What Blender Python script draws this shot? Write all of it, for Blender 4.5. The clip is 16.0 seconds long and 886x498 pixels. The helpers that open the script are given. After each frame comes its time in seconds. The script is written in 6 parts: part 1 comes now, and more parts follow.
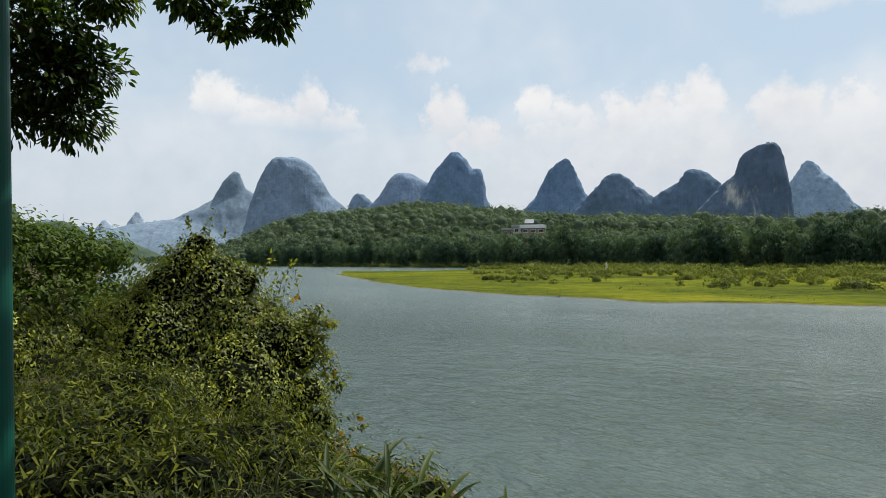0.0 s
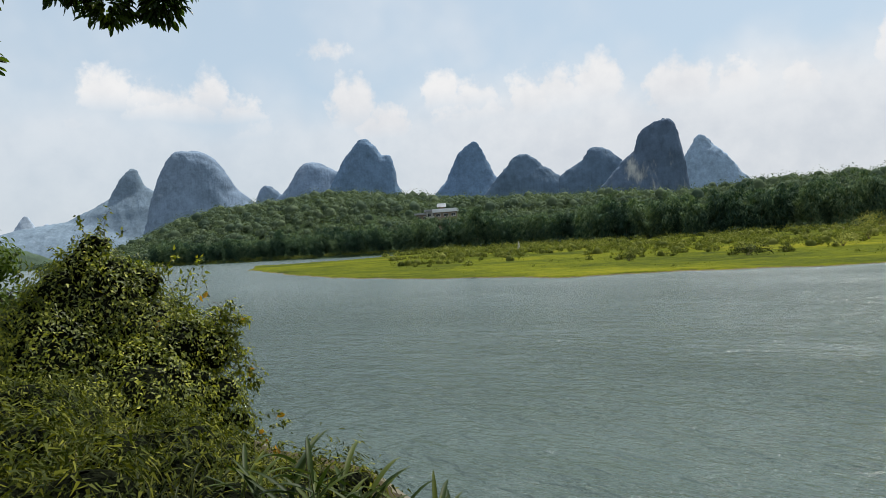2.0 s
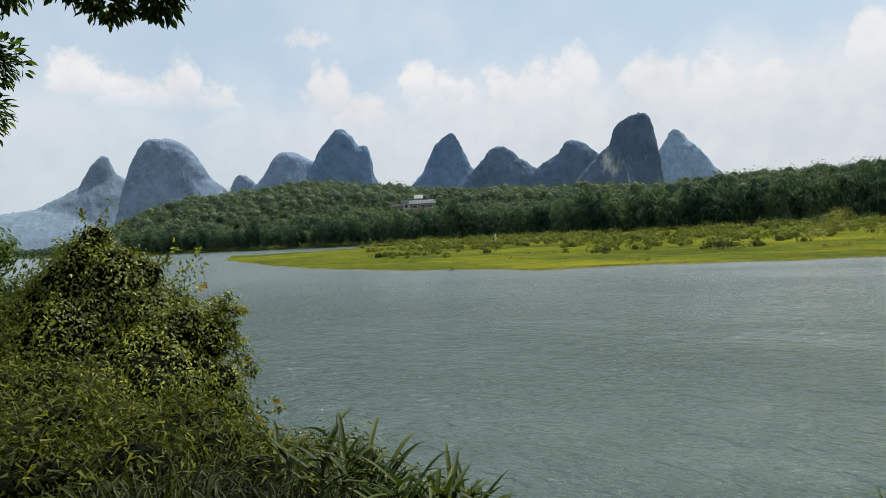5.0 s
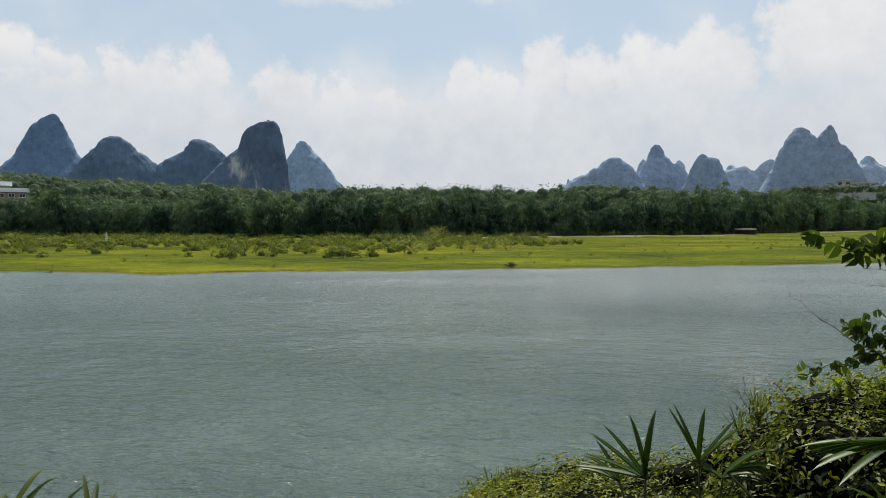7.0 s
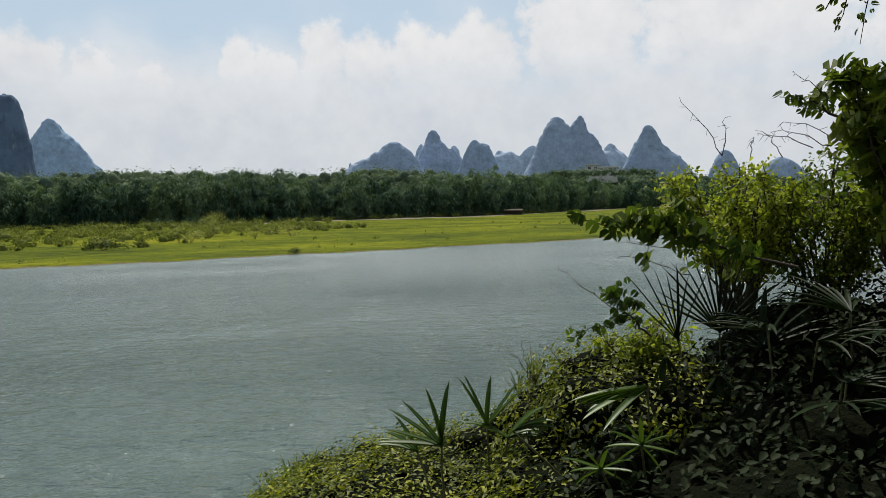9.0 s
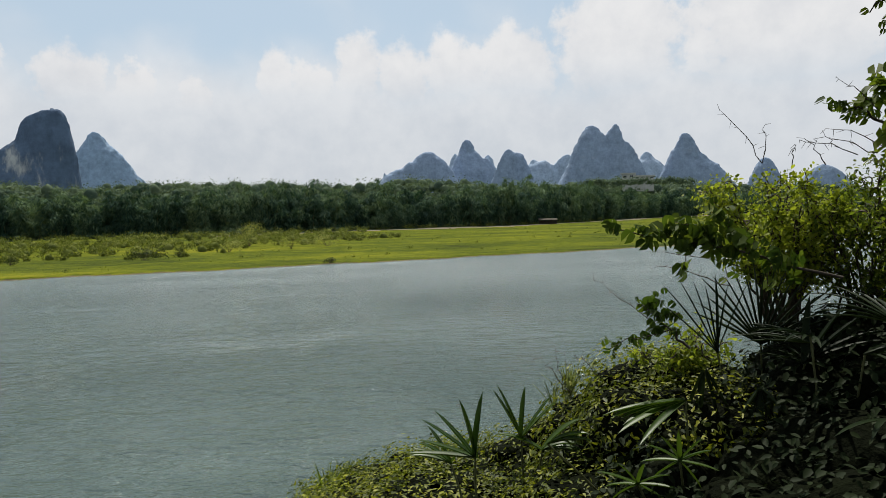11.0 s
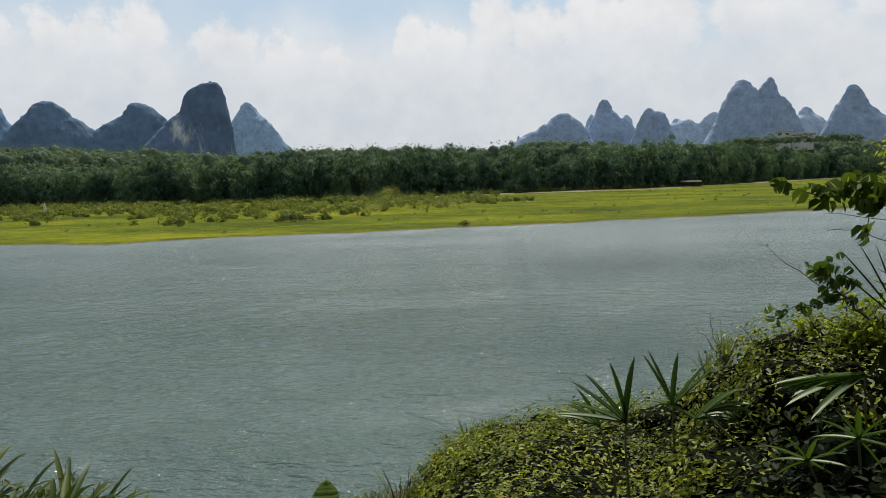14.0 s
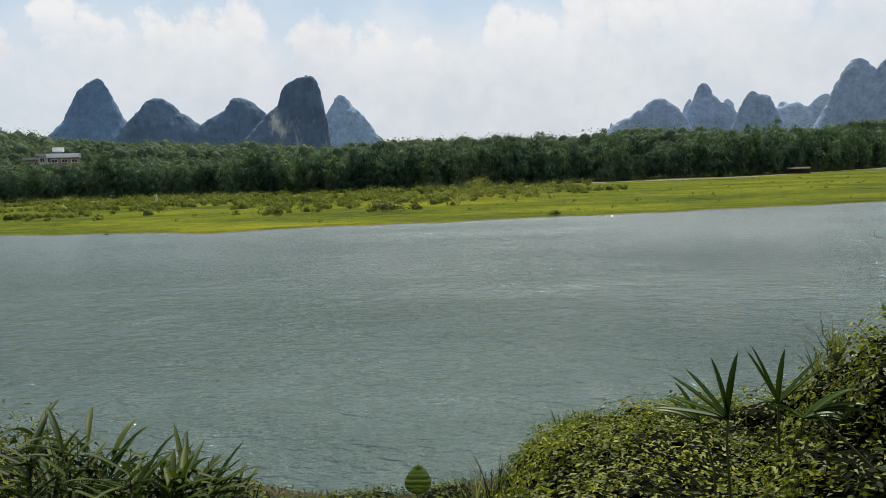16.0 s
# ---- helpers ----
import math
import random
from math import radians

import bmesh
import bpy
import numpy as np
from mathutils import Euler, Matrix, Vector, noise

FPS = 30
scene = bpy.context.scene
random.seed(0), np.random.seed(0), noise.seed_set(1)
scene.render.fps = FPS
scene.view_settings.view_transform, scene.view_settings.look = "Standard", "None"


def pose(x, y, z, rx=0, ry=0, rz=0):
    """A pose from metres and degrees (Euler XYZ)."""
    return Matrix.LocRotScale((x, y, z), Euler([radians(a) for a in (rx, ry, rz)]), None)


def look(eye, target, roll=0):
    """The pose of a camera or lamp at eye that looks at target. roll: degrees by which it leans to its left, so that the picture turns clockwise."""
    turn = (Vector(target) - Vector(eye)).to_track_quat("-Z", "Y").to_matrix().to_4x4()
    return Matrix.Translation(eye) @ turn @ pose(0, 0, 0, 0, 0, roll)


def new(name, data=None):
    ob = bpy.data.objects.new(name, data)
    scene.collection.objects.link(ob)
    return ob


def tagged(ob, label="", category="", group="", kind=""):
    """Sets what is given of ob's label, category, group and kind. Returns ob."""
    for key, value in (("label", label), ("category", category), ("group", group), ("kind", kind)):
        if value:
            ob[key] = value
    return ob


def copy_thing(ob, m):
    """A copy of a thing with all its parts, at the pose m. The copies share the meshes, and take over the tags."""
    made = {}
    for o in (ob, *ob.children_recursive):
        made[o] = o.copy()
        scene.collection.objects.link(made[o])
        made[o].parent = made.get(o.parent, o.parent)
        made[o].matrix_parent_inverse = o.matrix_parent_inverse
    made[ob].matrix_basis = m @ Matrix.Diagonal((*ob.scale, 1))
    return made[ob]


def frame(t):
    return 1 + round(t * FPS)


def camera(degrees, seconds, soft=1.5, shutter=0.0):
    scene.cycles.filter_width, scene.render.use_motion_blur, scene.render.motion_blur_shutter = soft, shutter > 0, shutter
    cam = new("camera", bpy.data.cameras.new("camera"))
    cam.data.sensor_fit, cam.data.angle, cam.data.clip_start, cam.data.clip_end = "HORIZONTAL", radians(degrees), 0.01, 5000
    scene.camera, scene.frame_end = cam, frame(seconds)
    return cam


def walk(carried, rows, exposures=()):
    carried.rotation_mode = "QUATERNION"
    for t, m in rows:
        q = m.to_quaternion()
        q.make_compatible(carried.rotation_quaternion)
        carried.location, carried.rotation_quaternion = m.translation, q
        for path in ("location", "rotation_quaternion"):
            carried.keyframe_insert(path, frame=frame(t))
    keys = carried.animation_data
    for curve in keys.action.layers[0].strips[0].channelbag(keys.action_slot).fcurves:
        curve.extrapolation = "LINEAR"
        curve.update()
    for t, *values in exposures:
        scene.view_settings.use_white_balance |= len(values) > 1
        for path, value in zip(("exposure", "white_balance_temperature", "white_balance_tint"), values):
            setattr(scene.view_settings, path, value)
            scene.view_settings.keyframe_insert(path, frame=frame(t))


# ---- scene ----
cam = camera(66.29, 16.0, soft=0.7)
# seconds, eye x y z, turn to the left, tilt up, lean
PATH = [
    (0.0, -0.002, 0.000, 5.500, 40.089, 0.430, -0.850),
    (0.5, -0.043, 0.004, 5.480, 38.057, -0.008, -1.760),
    (1.0, -0.062, 0.006, 5.485, 35.056, -1.350, -3.095),
    (1.5, -0.059, 0.030, 5.478, 32.021, -1.524, -4.305),
    (2.0, -0.084, 0.111, 5.465, 32.939, -1.038, -4.105),
    (2.5, -0.102, 0.158, 5.451, 36.193, -0.834, -3.592),
    (3.0, -0.115, 0.099, 5.485, 36.551, 0.389, -2.004),
    (3.2, -0.116, 0.095, 5.505, 34.878, 0.931, -1.839),
    (5.3, -0.003, -0.594, 5.562, 30.012, -2.416, -3.262),
    (5.5, -0.011, -0.640, 5.591, 27.766, -2.556, -2.325),
    (6.0, -0.216, -0.782, 5.628, 12.911, -2.832, -1.516),
    (6.5, -0.273, -0.776, 5.642, 4.000, -3.401, 0.003),
    (7.0, -0.236, -0.724, 5.641, 0.006, -2.407, -0.029),
    (7.5, -0.256, -0.749, 5.654, -5.784, -2.750, -0.637),
    (8.0, -0.305, -0.757, 5.645, -13.130, -3.177, -1.430),
    (8.5, -0.301, -0.746, 5.642, -17.106, -3.990, -1.302),
    (8.7, -0.294, -0.741, 5.642, -18.090, -3.973, -0.958),
    (10.8, -0.281, -0.737, 5.627, -15.868, -3.152, -0.759),
    (11.0, -0.283, -0.732, 5.642, -15.194, -3.031, -1.114),
    (11.5, -0.302, -0.735, 5.635, -13.918, -2.790, -1.178),
    (12.0, -0.319, -0.735, 5.638, -12.317, -2.632, -1.004),
    (12.5, -0.335, -0.732, 5.637, -10.428, -2.864, -1.191),
    (13.0, -0.350, -0.727, 5.634, -8.625, -3.754, -1.020),
    (13.5, -0.352, -0.718, 5.630, -6.426, -4.786, -1.682),
    (14.0, -0.361, -0.709, 5.628, -3.900, -5.853, -1.569),
    (14.5, -0.372, -0.724, 5.629, -2.030, -6.464, -1.838),
    (15.0, -0.372, -0.710, 5.627, -0.140, -6.721, -2.120),
    (15.5, -0.381, -0.722, 5.628, 1.970, -6.700, -2.042),
    (16.0, -0.397, -0.760, 5.642, 3.680, -6.491, -2.086),
]
walk(cam, [(t, pose(x, y, z, 90 + tilt, 0, turn) @ pose(0, 0, 0, 0, 0, lean)) for t, x, y, z, turn, tilt, lean in PATH],
     exposures=[(0, 0.08), (3.0, 0.06), (5.5, 0.04), (7.5, -0.04), (12.0, -0.04), (14.5, 0.0), (16, 0.06)])

# ---- world, sun ----
SUN_AZ, SUN_EL = -8.0, 61.0          # degrees to the left of +y, and above the horizon


def maths(tree, op, a, b=None, c=None, clamp=False):
    n = tree.nodes.new("ShaderNodeMath")
    n.operation, n.use_clamp = op, clamp
    for i, v in enumerate((a, b, c)):
        if v is None:
            continue
        if isinstance(v, (int, float)):
            n.inputs[i].default_value = v
        else:
            tree.links.new(v, n.inputs[i])
    return n.outputs[0]


def smooth(tree, value, low, high, to0=0.0, to1=1.0):
    n = tree.nodes.new("ShaderNodeMapRange")
    n.interpolation_type = "SMOOTHSTEP"
    tree.links.new(value, n.inputs[0])
    for i, v in enumerate((low, high, to0, to1)):
        n.inputs[i + 1].default_value = v
    return n.outputs[0]


def mixed(tree, fac, a, b, blend="MIX"):
    n = tree.nodes.new("ShaderNodeMix")
    n.data_type, n.blend_type, n.clamp_factor = "RGBA", blend, True
    for sock, v in ((n.inputs[0], fac), (n.inputs[6], a), (n.inputs[7], b)):
        if isinstance(v, (int, float)):
            sock.default_value = v
        elif isinstance(v, tuple):
            sock.default_value = (*v, 1)[:4]
        else:
            tree.links.new(v, sock)
    return n.outputs[2]


def noise_tex(tree, vector, scale, detail=4.0, rough=0.55, dims="3D"):
    n = tree.nodes.new("ShaderNodeTexNoise")
    n.noise_dimensions = dims
    if vector is not None:
        tree.links.new(vector, n.inputs["Vector"])
    n.inputs["Scale"].default_value, n.inputs["Detail"].default_value, n.inputs["Roughness"].default_value = scale, detail, rough
    return n.outputs[0]


world = bpy.data.worlds.new("sky")
scene.world = world
world.use_nodes = True
wt = world.node_tree
wt.nodes.clear()
sky = wt.nodes.new("ShaderNodeTexSky")
sky.sky_type, sky.sun_disc = "NISHITA", False
sky.sun_elevation, sky.sun_rotation = radians(SUN_EL), radians(-SUN_AZ)
sky.air_density, sky.dust_density, sky.ozone_density = 1.0, 2.0, 1.5
coord = wt.nodes.new("ShaderNodeTexCoord").outputs["Generated"]
split = wt.nodes.new("ShaderNodeSeparateXYZ")
wt.links.new(coord, split.inputs[0])
w_az = maths(wt, "MULTIPLY", maths(wt, "ARCTAN2", maths(wt, "MULTIPLY", split.outputs[0], -1.0), split.outputs[1]), 57.2958)
w_el = maths(wt, "MULTIPLY", maths(wt, "ARCSINE", split.outputs[2]), 57.2958)
# billows push the clouds' edges in and out
puff = noise_tex(wt, coord, 26.0, 5.0, 0.6)
puff2 = noise_tex(wt, coord, 9.0, 3.0, 0.5)
fine = noise_tex(wt, coord, 60.0, 4.0, 0.6)
bulge = maths(wt, "ADD", maths(wt, "MULTIPLY", maths(wt, "SUBTRACT", puff, 0.5), 1.9),
              maths(wt, "MULTIPLY", maths(wt, "SUBTRACT", fine, 0.5), 0.7))


def wisp(az, el, half_az, half_el, density=1.0):
    """A small separate cloud, in degrees."""
    du = maths(wt, "DIVIDE", maths(wt, "SUBTRACT", w_az, az), half_az)
    dv = maths(wt, "DIVIDE", maths(wt, "SUBTRACT", w_el, el), half_el)
    r = maths(wt, "SQRT", maths(wt, "ADD", maths(wt, "MULTIPLY", du, du), maths(wt, "MULTIPLY", dv, dv)))
    body = maths(wt, "ADD", maths(wt, "SUBTRACT", 1.0, r), maths(wt, "MULTIPLY", bulge, 0.9))
    return maths(wt, "MULTIPLY", smooth(wt, body, -0.05, 0.7), density)


def heap(az, el, half_az, rise, depth, density=1.0):
    """A cumulus heap: a billowing dome over el, its foot fading out over depth degrees below."""
    du = maths(wt, "DIVIDE", maths(wt, "SUBTRACT", w_az, az), half_az)
    arch = maths(wt, "SQRT", maths(wt, "MAXIMUM", maths(wt, "SUBTRACT", 1.0, maths(wt, "MULTIPLY", du, du)), 0.0))
    dome = maths(wt, "ADD", maths(wt, "MULTIPLY", arch, rise + 0.9), el - 0.9)
    over = maths(wt, "ADD", maths(wt, "SUBTRACT", dome, w_el), maths(wt, "MULTIPLY", bulge, 2.3))
    side = smooth(wt, maths(wt, "ADD", maths(wt, "SUBTRACT", 1.0, maths(wt, "ABSOLUTE", du)), maths(wt, "MULTIPLY", bulge, 0.7)), -0.1, 0.45)
    foot = smooth(wt, w_el, el - depth, el + 0.3)
    return maths(wt, "MULTIPLY", maths(wt, "MULTIPLY", maths(wt, "MULTIPLY", smooth(wt, over, -0.4, 1.5), side), foot), density)


HEAPS = [
    (58.5, 12.6, 2.6, 2.4, 3.0), (55.4, 12.4, 2.8, 1.5, 3.0), (51.0, 12.4, 1.8, 2.1, 3.0), (48.9, 11.4, 2.6, 1.2, 2.2),
    (53.6, 11.9, 5.6, 0.9, 3.0), (46.5, 9.6, 5.0, 1.0, 3.0, 0.6), (28.5, 10.6, 7.0, 1.2, 5.0, 0.9), (39.7, 11.4, 2.5, 2.6, 5.0), (37.2, 9.8, 3.2, 2.0, 4.0), (32.2, 12.2, 1.9, 1.9, 4.0), (29.4, 12.0, 2.6, 1.1, 4.0),
]
HEAPS_MIDDLE = [
    (25.0, 11.4, 2.4, 1.7, 7.0), (22.7, 12.0, 2.3, 1.9, 8.0), (19.3, 12.0, 2.6, 2.3, 8.0), (13.0, 11.0, 3.4, 2.0, 9.0), (8.8, 11.0, 2.0, 1.6, 9.0), (4.4, 10.4, 1.7, 1.7, 9.0),
]
HEAPS_RIGHT = [
    (-1.8, 11.8, 1.7, 1.8, 9.0), (-4.6, 11.8, 2.4, 1.2, 9.0), (-8.5, 12.4, 2.5, 2.6, 10.0), (-12.2, 12.2, 3.0, 1.9, 10.0), (-16.8, 12.8, 3.6, 2.2, 10.0), (-21.4, 12.8, 4.2, 2.7, 10.0),
    (-30.0, 13.6, 6.5, 4.4, 12.0), (-42.0, 13.6, 10.0, 4.4, 12.0), (-62.0, 12.0, 16.0, 5.0, 12.0),
]
cover = None
for h in HEAPS + HEAPS_MIDDLE + HEAPS_RIGHT:
    c = heap(*h)
    cover = c if cover is None else maths(wt, "MAXIMUM", cover, c)
for h in ((41.5, 15.8, 2.3, 1.2, 0.9), (6.8, 17.9, 4.5, 1.0, 0.7), (-4.0, 18.2, 3.0, 0.9, 0.45), (60.8, 10.2, 1.8, 0.8, 0.6), (10.5, 18.0, 5.0, 1.2, 0.5)):
    cover = maths(wt, "MAXIMUM", cover, wisp(*h))
# the hazy bank under the heaps, down to the horizon; high thin veil above
bank_top = maths(wt, "ADD", maths(wt, "MULTIPLY", puff2, 8.0), 8.2)
bank = maths(wt, "MULTIPLY", smooth(wt, maths(wt, "SUBTRACT", bank_top, w_el), -3.0, 4.0), 0.85)
left_thin = smooth(wt, w_az, 20.0, 50.0, 1.0, 0.66)
bank = maths(wt, "MULTIPLY", bank, left_thin)
veil = maths(wt, "MULTIPLY", smooth(wt, noise_tex(wt, coord, 3.2, 4.0, 0.6), 0.45, 0.8), 0.5)
# veil over 20 degrees, above the view, added to brighten the water
veil = maths(wt, "MAXIMUM", veil, smooth(wt, w_el, 20.0, 34.0, 0.0, 0.42))
cover = maths(wt, "MAXIMUM", maths(wt, "MAXIMUM", cover, bank), veil)
cover = maths(wt, "MINIMUM", cover, 1.0)
shade = smooth(wt, maths(wt, "ADD", puff, maths(wt, "MULTIPLY", puff2, 0.8)), 0.5, 1.25, 0.0, 1.0)
tops = smooth(wt, w_el, 5.0, 13.0)
cloud_rgb = mixed(wt, maths(wt, "MULTIPLY", maths(wt, "ADD", shade, tops), 0.5), (0.60, 0.63, 0.68), (0.84, 0.84, 0.845))
clear = mixed(wt, 1.0, sky.outputs[0], (0.115, 0.125, 0.125), "MULTIPLY")
haze_blue = mixed(wt, 0.78, clear, (0.53, 0.645, 0.75))
bg = wt.nodes.new("ShaderNodeBackground")
wt.links.new(mixed(wt, cover, haze_blue, cloud_rgb), bg.inputs[0])
bg.inputs[1].default_value = 1.0
out = wt.nodes.new("ShaderNodeOutputWorld")
wt.links.new(bg.outputs[0], out.inputs[0])

sun = new("sun", bpy.data.lights.new("sun", "SUN"))
sun.data.energy, sun.data.angle, sun.data.color = 5.0, radians(0.55), (1.0, 0.95, 0.86)
d = Vector((-math.sin(radians(SUN_AZ)) * math.cos(radians(SUN_EL)), math.cos(radians(SUN_AZ)) * math.cos(radians(SUN_EL)), math.sin(radians(SUN_EL))))
sun.matrix_world = look(d * 200, (0, 0, 0))

# ---- materials ----
def material(name):
    m = bpy.data.materials.new(name)
    m.use_nodes = True
    t = m.node_tree
    t.nodes.clear()
    o = t.nodes.new("ShaderNodeOutputMaterial")
    p = t.nodes.new("ShaderNodeBsdfPrincipled")
    t.links.new(p.outputs[0], o.inputs[0])
    return m, t, p, o


def put(t, value, socket):
    if isinstance(value, (int, float)):
        socket.default_value = value
    elif isinstance(value, tuple):
        socket.default_value = (*value, 1)[:4]
    else:
        t.links.new(value, socket)


def ramp(t, fac, *stops):
    n = t.nodes.new("ShaderNodeValToRGB")
    t.links.new(fac, n.inputs[0])
    e = n.color_ramp.elements
    while len(e) < len(stops):
        e.new(0.5)
    for el, (at, rgb) in zip(e, stops):
        el.position, el.color = at, (*rgb, 1)
    return n.outputs[0]


def obj_coord(t):
    return t.nodes.new("ShaderNodeTexCoord").outputs["Object"]


def scaled(t, vector, sx, sy, sz):
    n = t.nodes.new("ShaderNodeMapping")
    t.links.new(vector, n.inputs[0])
    n.inputs["Scale"].default_value = (sx, sy, sz)
    return n.outputs[0]


def bump(t, height, strength, distance, normal=None):
    n = t.nodes.new("ShaderNodeBump")
    n.inputs["Strength"].default_value, n.inputs["Distance"].default_value = strength, distance
    t.links.new(height, n.inputs["Height"])
    if normal is not None:
        t.links.new(normal, n.inputs["Normal"])
    return n.outputs[0]


def leaf_material(name, colours, glow=0.3, rough=0.45, patch=0.6, shine=0.3):
    """Leaves: a colour for every leaf, drifting in patches, and light coming through the blade."""
    m, t, p, o = material(name)
    isl = t.nodes.new("ShaderNodeNewGeometry").outputs["Random Per Island"]
    pos = t.nodes.new("ShaderNodeNewGeometry").outputs["Position"]
    drift = noise_tex(t, pos, patch, 3.0)
    oi = t.nodes.new("ShaderNodeObjectInfo").outputs["Random"]
    fac = maths(t, "ADD", maths(t, "MULTIPLY", isl, 0.5), maths(t, "MULTIPLY", drift, 0.6))
    fac = maths(t, "ADD", fac, maths(t, "MULTIPLY", maths(t, "SUBTRACT", oi, 0.55), 0.42))
    n = len(colours)
    col = ramp(t, fac, *[(0.2 + 0.7 * i / max(1, n - 1), c) for i, c in enumerate(colours)])
    put(t, col, p.inputs["Base Color"])
    put(t, rough, p.inputs["Roughness"])
    p.inputs["Specular IOR Level"].default_value = shine
    tr = t.nodes.new("ShaderNodeBsdfTranslucent")
    put(t, mixed(t, 1.0, col, (1.15, 1.2, 0.5), "MULTIPLY"), tr.inputs[0])
    mx = t.nodes.new("ShaderNodeMixShader")
    mx.inputs[0].default_value = glow
    t.links.new(p.outputs[0], mx.inputs[1])
    t.links.new(tr.outputs[0], mx.inputs[2])
    t.links.new(mx.outputs[0], o.inputs[0])
    return m


def plain_material(name, low, high, scale, rough=0.8, relief=0.3, depth=0.02, metal=0.0, shine=0.3):
    m, t, p, o = material(name)
    c = obj_coord(t)
    a, b = noise_tex(t, c, scale, 6.0, 0.6), noise_tex(t, c, scale * 0.13, 3.0)
    fac = maths(t, "ADD", maths(t, "MULTIPLY", a, 0.6), maths(t, "MULTIPLY", b, 0.4))
    put(t, ramp(t, fac, (0.3, low), (0.7, high)), p.inputs["Base Color"])
    put(t, smooth(t, a, 0.3, 0.7, max(0.05, rough - 0.1), min(1.0, rough + 0.1)), p.inputs["Roughness"])
    p.inputs["Metallic"].default_value = metal
    p.inputs["Specular IOR Level"].default_value = shine
    put(t, bump(t, a, relief, depth), p.inputs["Normal"])
    return m


def water_material():
    m, t, p, o = material("river water")
    c = obj_coord(t)
    # wave trains run a little aslant to the shore; gusts rough the water up in patches
    turn = t.nodes.new("ShaderNodeMapping")
    t.links.new(c, turn.inputs[0])
    turn.inputs["Rotation"].default_value = (0, 0, radians(14))
    w = turn.outputs[0]
    far = noise_tex(t, scaled(t, w, 0.07, 0.22, 1), 1.0, 3.0, 0.55)
    swell = noise_tex(t, scaled(t, w, 0.5, 0.95, 1), 1.0, 3.0, 0.55)
    chop = noise_tex(t, scaled(t, w, 1.5, 2.7, 1), 1.0, 4.0, 0.6)
    rip = noise_tex(t, scaled(t, c, 3.2, 7.5, 1), 1.0, 4.0, 0.6)
    gust = smooth(t, noise_tex(t, scaled(t, c, 0.025, 0.07, 1), 1.0, 4.0, 0.6), 0.36, 0.66, 0.55, 1.2)
    small = maths(t, "MULTIPLY", maths(t, "ADD", maths(t, "MULTIPLY", chop, 0.50), maths(t, "MULTIPLY", rip, 0.13)), gust)
    h = maths(t, "ADD", maths(t, "ADD", maths(t, "MULTIPLY", far, 0.55), maths(t, "MULTIPLY", swell, 0.62)), small)
    put(t, bump(t, h, 1.0, 0.8), p.inputs["Normal"])
    silt = noise_tex(t, scaled(t, c, 0.012, 0.05, 1), 1.0, 4.0)
    put(t, ramp(t, silt, (0.3, (0.066, 0.098, 0.094)), (0.7, (0.090, 0.123, 0.116))), p.inputs["Base Color"])
    sp = t.nodes.new("ShaderNodeSeparateXYZ")
    t.links.new(c, sp.inputs[0])
    # rougher away from the camera, so that far water mirrors brighter sky
    put(t, smooth(t, sp.outputs[1], 12.0, 75.0, 0.10, 0.24), p.inputs["Roughness"])
    p.inputs["IOR"].default_value = 1.33
    p.inputs["Specular IOR Level"].default_value = 0.5
    return m


def hill_material(name, green, rock, amount, bands=0.0):
    """A karst tower: scrub over limestone, bare rock where the face is steep. Most calls tint green and rock with
    distance haze.
    """
    m, t, p, o = material(name)
    pos = t.nodes.new("ShaderNodeNewGeometry").outputs["Position"]
    tree = noise_tex(t, pos, 0.11, 6.0, 0.75)
    big = noise_tex(t, pos, 0.014, 4.0, 0.6)
    streak = noise_tex(t, scaled(t, pos, 0.05, 0.05, 0.012), 1.0, 5.0, 0.65)
    ledge = noise_tex(t, scaled(t, pos, 0.012, 0.012, 0.10), 1.0, 4.0, 0.6)
    dark = tuple(v * 0.68 for v in green)
    veg = ramp(t, maths(t, "ADD", maths(t, "MULTIPLY", tree, 0.6), maths(t, "MULTIPLY", noise_tex(t, pos, 0.035, 4.0, 0.6), 0.4)), (0.34, dark), (0.62, tuple(v * 1.18 for v in green)))
    bare = maths(t, "ADD", maths(t, "MULTIPLY", streak, 0.7), maths(t, "MULTIPLY", big, 0.5))
    if bands:
        bare = maths(t, "ADD", bare, maths(t, "MULTIPLY", maths(t, "SUBTRACT", ledge, 0.5), bands))
    fac = smooth(t, bare, 0.78 - amount * 0.3, 0.92 - amount * 0.3)
    stone = ramp(t, streak, (0.3, tuple(v * 0.6 for v in rock)), (0.7, rock))
    put(t, mixed(t, fac, veg, stone), p.inputs["Base Color"])
    p.inputs["Roughness"].default_value = 0.95
    p.inputs["Specular IOR Level"].default_value = 0.1
    put(t, bump(t, maths(t, "ADD", tree, maths(t, "ADD", maths(t, "MULTIPLY", streak, 0.2), maths(t, "MULTIPLY", ledge, 0.6 if bands else 0.0))), 0.35, 4.0), p.inputs["Normal"])
    return m


